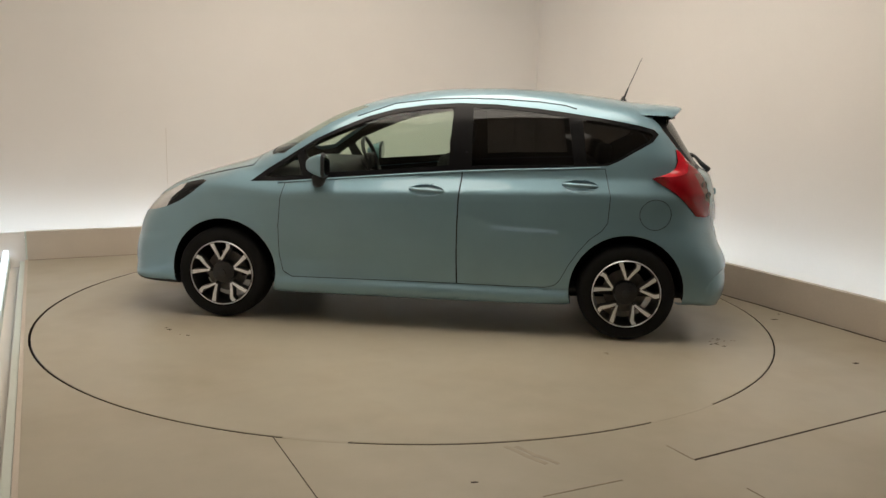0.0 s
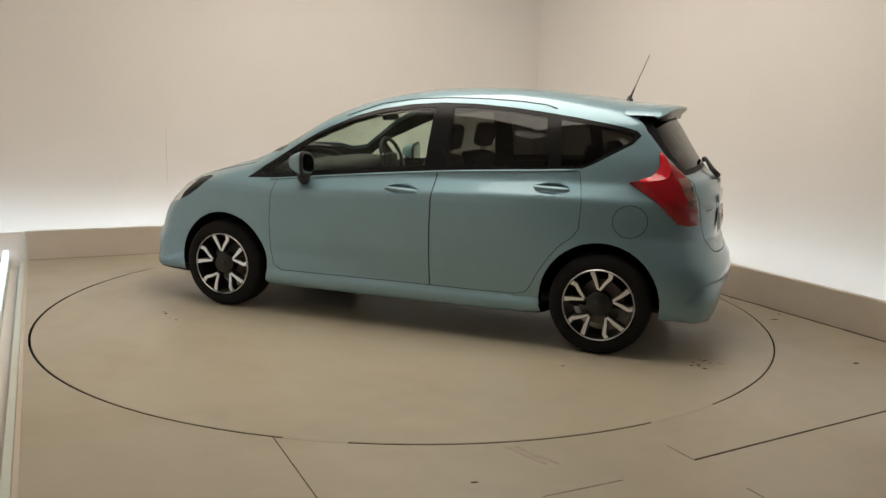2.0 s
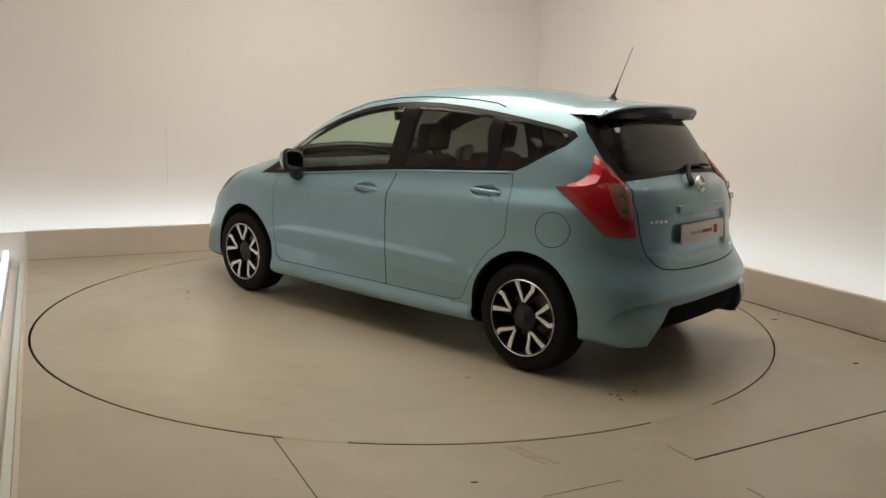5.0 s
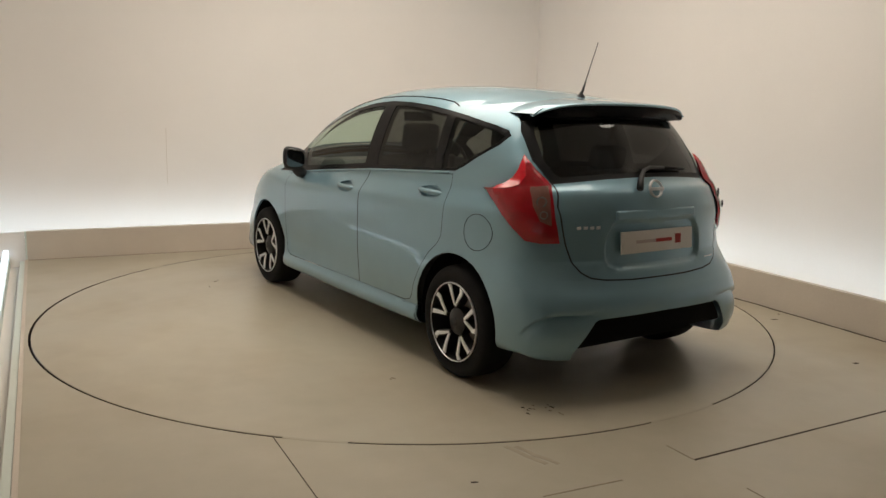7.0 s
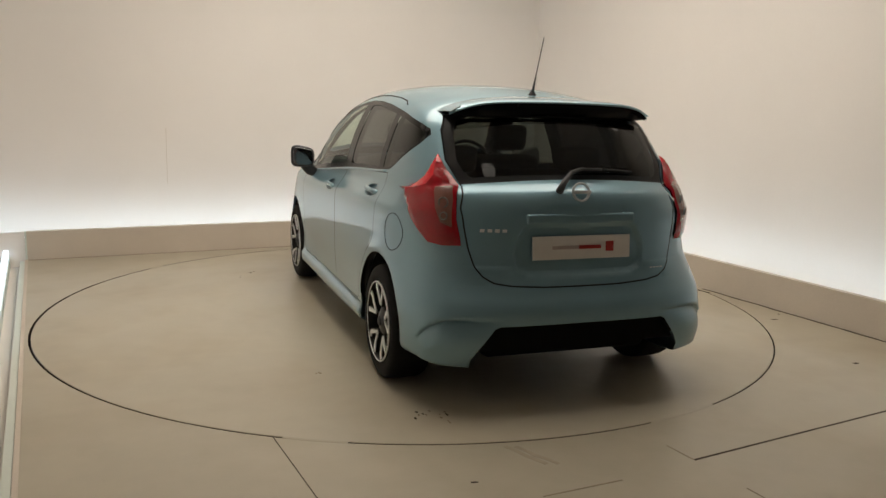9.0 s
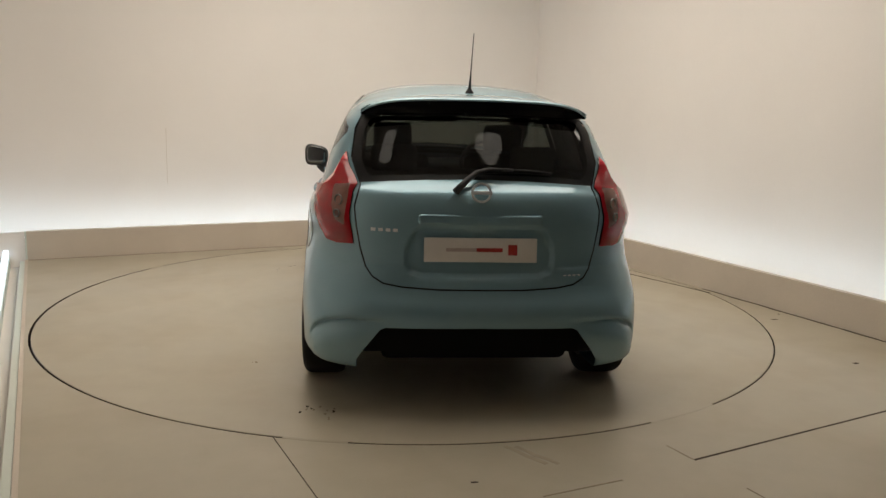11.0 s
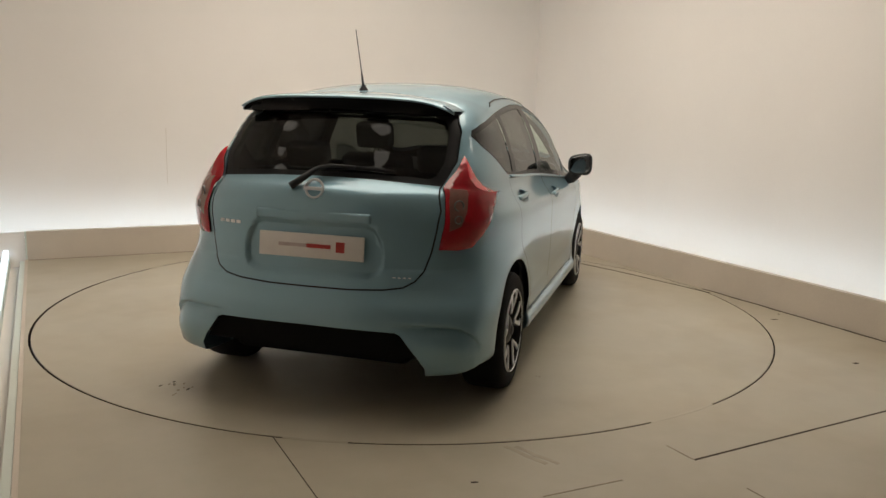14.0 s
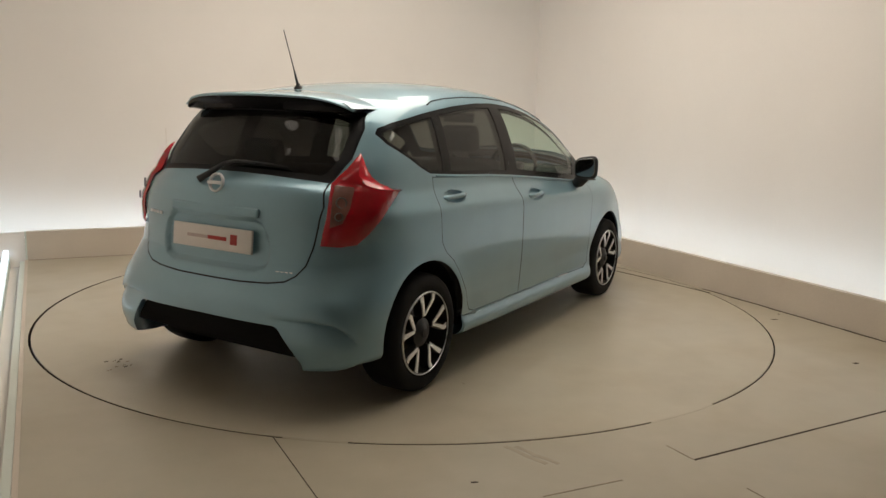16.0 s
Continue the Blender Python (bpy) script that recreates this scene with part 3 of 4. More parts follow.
QUARTER = [(-.985, 1.358), (-1.088, 1.345), (-1.333, 1.305), (-1.41, 1.285), (-1.425, 1.272), (-1.40, 1.238), (-1.299, 1.18), (-1.2, 1.118), (-1.147, 1.095), (-1.02, 1.085)]
HEADLIGHT = [(1.43, .892), (1.47, .897), (1.56, .878), (1.645, .850), (1.74, .806), (1.93, .735), (1.96, .66), (1.80, .686), (1.69, .718), (1.60, .758), (1.52, .810), (1.455, .865)]
HEAD_REAR = [(1.36, .95), (1.585, .95), (1.60, .84), (1.68, .77), (1.72, .68), (1.36, .68)]
HOOD = [(1.10, 1.20), (1.14, .995), (1.32, .955), (1.5, .912), (1.70, .85), (1.86, .79), (2.02, .765), (2.06, 1.20)]
TAIL = [(-.478, 1.008), (-.530, 1.028), (-.585, 1.050), (-.622, 1.078), (-.643, 1.112), (-.668, 1.186), (-.682, 1.172), (-.735, 1.116), (-.782, 1.075), (-.812, 1.045), (-.826, .99), (-.842, .90), (-.856, .84),
        (-.868, .778), (-.78, .774), (-.705, .784), (-.652, .832), (-.600, .885), (-.540, .948)]
TAIL_WHITE = [(-.718, 1.018), (-.796, 1.030), (-.812, .99), (-.820, .92), (-.826, .862), (-.772, .882), (-.738, .940)]
TAIL_RIDGE = [(-.478, 1.008), (-.60, 1.010), (-.665, 1.030), (-.690, 1.075), (-.675, 1.175)]
NOTCH = [(-1.12, .452), (-1.0, .452), (-.911, .451), (-.837, .443), (-.786, .421), (-.745, .392), (-.715, .355)]
GATE = [(-.2, .585), (.20, .586), (.36, .594), (.445, .607), (.495, .635), (.528, .68), (.553, .76), (.572, .86), (.582, .95), (.556, 1.045), (.60, 1.16), (.585, 1.30), (.55, 1.37), (.48, 1.395), (-.2, 1.40)]
REAR_PANE = [(-.2, 1.105), (.25, 1.10), (.42, 1.092), (.50, 1.085), (.525, 1.10), (.55, 1.16), (.54, 1.29), (.51, 1.345), (.45, 1.365), (-.2, 1.375)]
RECESS = [(-.2, .884), (.270, .882), (.305, .866), (.335, .815), (.352, .755), (.348, .69), (.330, .655), (.285, .640), (-.2, .632)]
DIFFUSER = [(-.2, .424), (.43, .418), (.455, .408), (.53, .31), (.56, .262), (.56, .15), (-.2, .15)]
WINDSCREEN = [(-.2, 1.13), (.45, 1.10), (.60, 1.07), (.655, 1.085), (.60, 1.22), (.535, 1.36), (.50, 1.40), (-.2, 1.428)]
SKIRT = [(.92, .286), (.90, .290), (.3, .295), (-.3, .300), (-.75, .302), (-.94, .312), (-.94, .15), (.94, .13)]
BOWLS = [[(-.037 + .122 * math.cos(a), .893 + .047 * math.sin(a)) for a in [2 * math.pi * k / 28 for k in range(28)]],
         [(-.985 + .118 * math.cos(a), .955 + .044 * math.sin(a)) for a in [2 * math.pi * k / 28 for k in range(28)]]]
BOWLS_IN = [inset(b, .014) for b in BOWLS]
ARCHES = [(1.29, .31, .352), (-1.295, .315, .350)]


def sides(bm):
    at_side = lambda c: c.y > .35
    at_rear = lambda c: c.x < -1.25
    at_front = lambda c: c.x > .25 and c.z > 1.0
    for x, z, r in ARCHES:
        cut(bm, circle(x, z, r), SIDE, lambda c: c.y > .45)
    for poly in (DLO, FRONT_DOOR, inset(FRONT_DOOR, .004), REAR_DOOR, inset(REAR_DOOR, .004), FRONT_GLASS, TRIANGLE, REAR_GLASS, QUARTER, HEADLIGHT, SKIRT, *BOWLS, *BOWLS_IN):
        cut(bm, poly, SIDE, at_side)
    for poly in (HOOD, inset(HOOD, .006)):
        cut(bm, poly, SIDE, lambda c: c.x > 1.0 and c.z > .7)
    for poly in (TAIL, TAIL_WHITE):
        cut(bm, poly, CORNER, at_rear)
    cut(bm, TAIL_RIDGE, CORNER, at_rear, closed=False)
    for d in (-.02, 0, .007, .02, .035, .055, .08, .11):
        cut(bm, [(h, z - d) for h, z in NOTCH], CORNER, lambda c: c.x < -1.55 and c.z < .62, closed=False)
    cut(bm, [(-.2, 1.08), (.1, 1.079), (.25, 1.075), (.4, 1.066), (.5, 1.059), (.60, 1.049), (.6, 1.2), (-.2, 1.2)], REAR, at_rear)
    cut(bm, HEAD_REAR, SIDE, at_side)
    cut(bm, [(-.2, .288), (.2, .288), (.545, .288), (.545, .1), (-.2, .1)], REAR, lambda c: c.x < -1.6)
    for poly in (GATE, inset(GATE, .007), REAR_PANE, RECESS, inset(RECESS, .022), DIFFUSER):
        cut(bm, poly, REAR, at_rear)
    cut(bm, [(1.55, .228), (1.9, .226), (2.15, .232)], SIDE, lambda c: c.x > 1.5 and c.z < .4, closed=False)
    for z in (.700, .690, .678, .660, .640):
        cut(bm, [(.22, z), (.62, z)], REAR, at_rear, closed=False)
    cut(bm, WINDSCREEN, REAR, at_front)


def pressed(x, y, z):
    """How far the skin is pressed out or in along its normal at the rear."""
    if x > -1.5:
        return 0.0
    h = (x + y) * .70711
    out = 0.0
    if z < .62:       # notch under the bumper corner, and the panel that flares out below it
        d = np.interp(h, [p[0] for p in NOTCH], [p[1] for p in NOTCH]) - z
        fade = np.interp(h, [-1.10, -.95, -.80, -.735, -.71], [0, 1, 1, .5, 0])
        if d >= -.001:
            out += fade * (-.026 * math.exp(-max(d, 0) / .026) + .011 * min(1, max(d, 0) / .10)) * min(1, max(d + .001, 0) / .006)
        else:
            out += .006 * fade * max(0, 1 + d / .06)
    elif z < .74 and .30 < y < .60 and x < -1.75:      # ledge across the tailgate beside the plate recess
        out += .007 * np.interp(z, [.60, .640, .676, .690], [0, .7, 1, 0]) * np.interp(y, [.352, .37, .50, .55], [0, 1, 1, .2])
    return float(out)


def crest_z(h):
    """The height of the tail light's ridge."""
    return np.interp(h, [p[0] for p in TAIL_RIDGE[3::-1]], [p[1] for p in TAIL_RIDGE[3::-1]])


def region(c):
    """The part to which a place of the shell belongs."""
    x, y, z = c
    h = (x + y) * .70711
    if y > .45:
        for ax, az, r in ARCHES:
            if math.hypot(x - ax, z - az) < r:
                return ""
    if x < -1.25:
        if inside(TAIL, h, z):
            if inside(TAIL_WHITE, h, z):
                return "tail_white"
            # the facet above the ridge gets its highlight as a brighter red
            return "tail_glint" if h > -.69 and z > crest_z(h) else "tail_light"
        if inside(GATE, y, z) and x < -1.38:
            if inside(REAR_PANE, y, z):
                return "rear_window"
            if not inside(GATE_IN, y, z):
                return "gate_gap"
            if inside(RECESS_IN, y, z):
                return "recess"
            if inside(RECESS, y, z):
                return "recess_edge"
            return "tailgate" if z < 1.08 - .085 * y * y else "rear_frame"
        if inside(DIFFUSER, y, z):
            return "diffuser" if z > .288 else ""
        if x < -1.70 and y < .545 and z < .288:
            return ""
    if x > .25 and z > 1.0 and inside(WINDSCREEN, y, z):
        return "windscreen"
    if y > .35:
        for name, poly in (("front_window", FRONT_GLASS), ("corner_window", TRIANGLE), ("rear_side_window", REAR_GLASS), ("quarter_window", QUARTER)):
            if inside(poly, x, z):
                return name
        if inside(DLO, x, z):
            return "window_trim"
        for bowl, name in zip(BOWLS_IN, ("front_bowl", "rear_bowl")):
            if inside(bowl, x, z):
                return name
        if inside(FRONT_DOOR, x, z):
            return "front_door" if inside(FRONT_DOOR_IN, x, z) else "door_gap"
        if inside(REAR_DOOR, x, z):
            return "rear_door" if inside(REAR_DOOR_IN, x, z) else "door_gap"
        if inside(HEADLIGHT, x, z):
            return "headlight_rear" if inside(HEAD_REAR, x, z) else "headlight"
        if inside(SKIRT, x, z):
            return "side_skirt"
    if x > 1.0 and inside(HOOD, x, z):
        return "bonnet" if inside(HOOD_IN, x, z) else "door_gap"
    if x > 1.6 and z < .229:
        return "front_lip"
    if x < -1.3 and z < .60:
        return "rear_bumper"
    if z < .21 and abs(y) < .78:
        return "underbody"
    return "body_shell"


FRONT_DOOR_IN, REAR_DOOR_IN, GATE_IN, RECESS_IN, HOOD_IN = inset(FRONT_DOOR, .004), inset(REAR_DOOR, .004), inset(GATE, .007), inset(RECESS, .022), inset(HOOD, .006)

# name: material, how far it lies inwards, label, whether both sides are one part
SHELL = {
    "body_shell": (PAINT, 0, "pale blue metallic painted body shell", True),
    "rear_bumper": (PAINT, 0, "pale blue metallic rear bumper", True),
    "bonnet": (PAINT, 0, "pale blue metallic bonnet", True),
    "tailgate": (PAINT, 0, "pale blue metallic tailgate panel", True),
    "rear_frame": (SATIN, .002, "gloss black tailgate window surround", True),
    "rear_window": (REAR_TINT, .003, "dark tinted rear window glass", True),
    "windscreen": (GLASS, .003, "clear windscreen glass", True),
    "front_lip": (PLASTIC, 0, "black lower lip of the front bumper", True),
    "diffuser": (UNDER, .03, "black plastic lower bumper insert", True),
    "underbody": (UNDER, 0, "dark underbody panel", True),
    "gate_gap": (RUBBER, .014, "dark shut line of the tailgate", True),
    "door_gap": (RUBBER, .014, "dark shut lines of doors and bonnet", True),
    "front_door": (PAINT, 0, "pale blue metallic front door", False),
    "rear_door": (PAINT, 0, "pale blue metallic rear door", False),
    "side_skirt": (PAINT, -.004, "pale blue side skirt", False),
    "window_trim": (TRIM, .003, "gloss black window surround", False),
    "front_window": (GLASS, .007, "clear greenish front door glass", False),
    "corner_window": (GLASS, .006, "small clear corner glass", False),
    "rear_side_window": (TINTED, .006, "dark privacy glass", False),
    "quarter_window": (TINTED, .006, "dark privacy quarter glass", False),
    "headlight": (HEAD_LENS, .002, "clear headlight lens", False),
    "headlight_rear": (TRIM, .002, "dark rear end of the headlight", False),
    "tail_light": (RED_LENS, -.006, "red boomerang tail light", False),
    "tail_glint": (GLINT_LENS, -.006, "upper facet of the tail light, its highlight painted in brighter red", False),
    "tail_white": (CLEAR_LENS, -.005, "clear reversing lens of the tail light", False),
}


def span(line, h, z):
    """The distance of a place from an open line."""
    near = 1.0
    for (a0, b0), (a1, b1) in zip(line, line[1:]):
        t = max(0, min(1, ((h - a0) * (a1 - a0) + (z - b0) * (b1 - b0)) / ((a1 - a0) ** 2 + (b1 - b0) ** 2)))
        near = min(near, math.hypot(h - a0 - t * (a1 - a0), z - b0 - t * (b1 - b0)))
    return near


def build_shell(car):
    bm = body_half()
    sides(bm)
    bm.normal_update()
    for v in bm.verts:
        if v.co.x < -1.5 and v.co.z < .75:
            v.co += v.normal * pressed(*v.co)
    bm.normal_update()
    groups = {}
    for f in bm.faces:
        c = f.calc_center_median()
        name = region(c)
        if name:
            groups.setdefault({"recess": "tailgate", "recess_edge": "tailgate", "front_bowl": "front_door", "rear_bowl": "rear_door"}.get(name, name), []).append((f, name))
    made = {}
    lining = []
    for name, (mat, depth, label, both) in SHELL.items():
        if name not in groups:
            continue
        verts, faces, index = [], [], {}
        flags = {}
        for f, reg in groups[name]:
            ids = []
            for v in f.verts:
                if v not in index:
                    index[v] = len(verts)
                    verts.append(v.co - v.normal * depth)
                if reg.startswith("recess"):
                    d = min(1, span(RECESS[1:-1], abs(v.co.y), v.co.z) / .024, (.884 - v.co.z) / .024 if abs(v.co.y) < .28 else 1, (v.co.z - .632) / .024 if abs(v.co.y) < .28 else 1)
                    d = max(0, d)
                    flags[index[v]] = Vector((.024 * d * d * (3 - 2 * d), 0, 0))
                elif reg.endswith("bowl"):
                    flags[index[v]] = Vector((0, -.022, 0))
                ids.append(index[v])
            faces.append(ids)
        if name in ("tail_light", "tail_white", "tail_glint"):
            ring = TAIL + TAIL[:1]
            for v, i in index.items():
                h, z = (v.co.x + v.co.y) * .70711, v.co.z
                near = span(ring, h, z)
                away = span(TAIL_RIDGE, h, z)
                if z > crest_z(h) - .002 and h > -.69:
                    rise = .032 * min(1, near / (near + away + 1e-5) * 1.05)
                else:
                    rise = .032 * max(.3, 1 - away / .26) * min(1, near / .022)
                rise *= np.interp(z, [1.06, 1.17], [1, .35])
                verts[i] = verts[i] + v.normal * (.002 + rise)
        for i in flags:
            verts[i] = verts[i] + flags[i]
        if name in ("body_shell", "front_door", "rear_door", "tailgate", "rear_frame", "window_trim", "bonnet"):
            for f, reg in groups[name]:
                if f.calc_center_median().z > .33 and f.calc_center_median().x < 1.2:
                    lining.append([v.co - v.normal * .035 for v in f.verts])
        parts = []
        for sign in (1, -1):
            vs = [(v.x, v.y * sign, v.z) for v in verts]
            fs = faces if sign > 0 else [list(reversed(q)) for q in faces]
            parts.append((vs, fs))
        if both:
            n = len(parts[0][0])
            parts = [(parts[0][0] + parts[1][0], parts[0][1] + [[i + n for i in q] for q in parts[1][1]])]
        obs = []
        for vs, fs in parts:
            me = bpy.data.meshes.new(name)
            me.from_pydata(vs, [], fs)
            b = bmesh.new()
            b.from_mesh(me)
            bmesh.ops.remove_doubles(b, verts=b.verts, dist=2e-4)
            bmesh.ops.dissolve_degenerate(b, edges=b.edges, dist=1e-4)
            bpy.data.meshes.remove(me)
            obs.append(part(name, sharp(b, 24) if name == "tail_light" else b, mat, car, label))
            if mat is GLASS:
                obs[-1].visible_shadow = False
        made[name] = obs
    for ob, parent in zip(made["headlight_rear"], made["headlight"]):
        ob.parent = parent
    for ob, parent in zip(made["tail_glint"], made["tail_light"]):
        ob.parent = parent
        ob.name = "glint_facet"
    for ob, parent in zip(made["tail_white"], made["tail_light"]):
        ob.parent = parent
        ob.name = "reversing_lens"
    vs, fs = [], []
    for sign in (1, -1):
        for q in lining:
            fs.append(list(range(len(vs), len(vs) + len(q))))
            vs += [(v.x, v.y * sign, v.z) for v in q]
    me = bpy.data.meshes.new("lining")
    me.from_pydata(vs, [], fs)
    b = bmesh.new()
    b.from_mesh(me)
    bpy.data.meshes.remove(me)
    bmesh.ops.remove_doubles(b, verts=b.verts, dist=1e-4)
    part("cabin_lining", b, LINER, car, "dark grey cabin lining")
    bm.free()
    return made


# ---- wheels ----
def build_wheel(car, x, y, side, turn):
    """An alloy wheel; side +1 faces to the car's left."""
    rim = part("wheel", lathe([(.218, .0), (.218, .03), (.208, .035), (.205, -.01), (.195, -.10), (.20, -.17), (.218, -.175), (.218, .0)], 56), DARKALLOY, car, "black and machined silver alloy wheel")
    rim.matrix_local = pose(x, y, .300, 0, turn, 0 if side > 0 else 180) @ Matrix.Scale(.967, 4)
    tyre = [(.214, .024), (.222, .03), (.25, .035), (.275, .034), (.295, .024), (.305, .008), (.3095, -.02), (.31, -.07), (.3095, -.14), (.305, -.165), (.295, -.18), (.25, -.19), (.214, -.18)]
    part("tyre", lathe(tyre, 72), TYRE, rim, "black rubber tyre")
    part("rim_lip", lathe([(.2115, .034), (.2145, .038), (.2185, .034), (.2185, .028), (.2115, .028), (.2115, .034)], 64), SILVER, rim, "bright machined rim lip")
    part("brake_disc", lathe([(.0, -.07), (.14, -.07), (.14, -.09), (0, -.09)], 40), STEEL, rim)
    part("hub", lathe([(.0, .026), (.02, .026), (.03, .022), (.055, .016), (.075, .004), (.078, -.05), (0, -.05)], 32), DARKALLOY, rim, "dark wheel hub")
    part("hub_cap", lathe([(.0, .032), (.018, .031), (.026, .027), (.027, .02), (0, .02)], 24), PLASTIC, rim)
    for k in range(5):
        a = 2 * math.pi * k / 5
        # a V of two arms: one straight, one that bows outwards before it meets the rim
        for arm in (((.086, 2), (.15, -5), (.213, -9)), ((.086, 4), (.135, 18), (.180, 25), (.213, 22))):
            for name, w0, w1, y0, y1, mat in (("spoke", .024, .036, -.03, .014, DARKALLOY), ("spoke_face", .013, .028, .0145, .021, SILVER)):
                mid = [Vector((r * math.cos(radians(d)), r * math.sin(radians(d)))) for r, d in arm]
                if name == "spoke_face":
                    mid[0] = mid[0].lerp(mid[1], .10)
                left, right = [], []
                for i, q in enumerate(mid):
                    t = (mid[min(i + 1, len(mid) - 1)] - mid[max(i - 1, 0)]).normalized()
                    s = Vector((-t.y, t.x)) * (w0 + (w1 - w0) * i / (len(mid) - 1)) / 2
                    left.append(q - s)
                    right.append(q + s)
                ring = left + right[::-1]
                bm = bmesh.new()
                top = [bm.verts.new((v.x * math.cos(a) - v.y * math.sin(a), y1 + .010 * min(1, max(0, (v.length - .08) / .09)), v.x * math.sin(a) + v.y * math.cos(a))) for v in ring]
                low = [bm.verts.new((v.co.x, y0, v.co.z)) for v in top]
                n = len(mid)
                for row, flip in ((top, False), (low, True)):
                    for i in range(n - 1):
                        q = (row[i], row[i + 1], row[2 * n - 2 - i], row[2 * n - 1 - i])
                        bm.faces.new(q[::-1] if flip else q)
                for i in range(2 * n):
                    j = (i + 1) % (2 * n)
                    bm.faces.new((top[i], low[i], low[j], top[j]))
                bmesh.ops.recalc_face_normals(bm, faces=bm.faces)
                part(name, sharp(bm), mat, rim, "machined silver spoke face" if mat is SILVER else "", False)
    return rim


def arch_liner(car, x, side, r=.358, inner=.50, outer=.80):
    bm = bmesh.new()
    n = 28
    ring = [(r * math.cos(a), r * math.sin(a)) for a in [radians(-8 + 196 * k / n) for k in range(n + 1)]]
    out = [bm.verts.new((x + cx, side * outer, .31 + cz)) for cx, cz in ring]
    inn = [bm.verts.new((x + cx, side * inner, .31 + cz)) for cx, cz in ring]
    for i in range(n):
        bm.faces.new((out[i], out[i + 1], inn[i + 1], inn[i]))
    bm.faces.new(inn)
    part("arch_liner", bm, UNDER, car, "black wheel arch liner")


# ---- fittings ----
def capsule_box(sx, sy, sz, bevel, seg=4):
    return box(-sx / 2, sx / 2, -sy / 2, sy / 2, -sz / 2, sz / 2, bevel, seg)


def build_mirror(car, side):
    def pod(front, back, wide, high, lean):
        bm = bmesh.new()
        bmesh.ops.create_uvsphere(bm, u_segments=32, v_segments=20, radius=1)
        f = lambda a, p: math.copysign(abs(a) ** p, a)
        for v in bm.verts:
            x, y, z = f(v.co.x, .8), f(v.co.y, .55), f(v.co.z, .55)
            x = x * front if x > 0 else x * back
            taper = 1 - .30 * max(0, x / .09)
            # narrower and lower towards the door
            z = z * high * taper * (1 + .12 * y) + lean * y
            v.co = Vector((x, side * y * wide * taper, z))
        return moved(bm, pose(.595, side * .90, 1.030))
    shell = part("door_mirror", pod(.115, .004, .083, .073, .006), PAINT, car, "pale blue door mirror housing")
    part("mirror_bezel", pod(.012, .016, .085, .075, .006), PLASTIC, shell, "black mirror surround")
    part("mirror_glass", moved(pod(.002, .003, .070, .060, .006), pose(-.0155, 0, 0)), MIRROR_GLASS, shell, "dark reflecting mirror glass")
    stalk = tube([(.63, side * .87, .97), (.65, side * .835, .93), (.67, side * .79, .905)], [.045, .042, .03], 14)
    part("mirror_stalk", stalk, PLASTIC, shell, "black mirror foot")


def build_handle(car, door, hx, hz, side):
    path = []
    for i in range(11):
        q = -1 + 2 * i / 10
        x = hx + q * .108
        path.append((x, side * (float(side_y(x, hz)) + .009 * (1 - q ** 4) - .003), hz + .004 * q))
    bar = tube(path, [.008] + [.0135] * 9 + [.008], 12)
    part("door_handle", bar, PAINT, door, "pale blue pull handle")


def top_z(x, y):
    """The height of the roof over a place of the plan."""
    lo, hi = 1.0, 1.56
    for _ in range(30):
        m = (lo + hi) / 2
        if side_y(x, m) > abs(y):
            lo = m
        else:
            hi = m
    return lo


def build_spoiler(car):
    n, rows = 44, []
    for i in range(n + 1):
        q = -1 + 2 * i / n
        y = .556 * q
        edge = abs(q) ** 7
        tail_x = -1.640 + .03 * q * q + .075 * edge
        tail_z = 1.452 - .016 * q * q - .055 * edge
        thin = 1 - .6 * abs(q) ** 6
        lead_x = -1.30 - .03 * q * q
        z0 = top_z(lead_x, y) - .004
        z1 = max(top_z(-1.43, y) + .006, (z0 * .6 + tail_z * .4) + .004)
        z2 = z0 * .2 + tail_z * .8 + .006
        prof = [(lead_x, z0), (-1.43, z1), (-1.55, z2), (tail_x + .02, tail_z + .003), (tail_x + .004, tail_z), (tail_x, tail_z - .005), (tail_x + .004, tail_z - .012),
                (tail_x + .035, tail_z - .040 * thin), (-1.585 + .05 * edge, tail_z - .072 * thin), (-1.52, tail_z - .085 * thin), (-1.42, z1 - .05 * thin), (lead_x - .02, z0 - .03 * thin)]
        top = prof[:6]
        k = abs(q) ** 10
        prof = top + [(a + (top[11 - j][0] - a) * k * .5, b + (top[11 - j][1] - b) * k * .5) for j, (a, b) in list(enumerate(prof))[6:]]
        rows.append(prof)
    ys = [.556 * (-1 + 2 * i / n) for i in range(n + 1)]

    def skin(first, last, name, mat, parent, label, ends):
        bm = bmesh.new()
        grid = [[bm.verts.new((a, y, b)) for a, b in prof[first:last]] for y, prof in zip(ys, rows)]
        for a, b in zip(grid, grid[1:]):
            for k in range(len(a) - 1):
                bm.faces.new((a[k], a[k + 1], b[k + 1], b[k]))
        if ends:
            for q, (y, prof) in ((0, (ys[0], rows[0])), (-1, (ys[-1], rows[-1]))):
                bm.faces.new([bm.verts.new((a, y, b)) for a, b in prof])
        bmesh.ops.recalc_face_normals(bm, faces=bm.faces)
        return part(name, sharp(bm, 50), mat, parent, label)
    sp = skin(0, 7, "roof_spoiler", PAINT, car, "pale blue roof spoiler", False)
    skin(6, 12, "spoiler_underside", TRIM, sp, "dark underside of the spoiler", False)


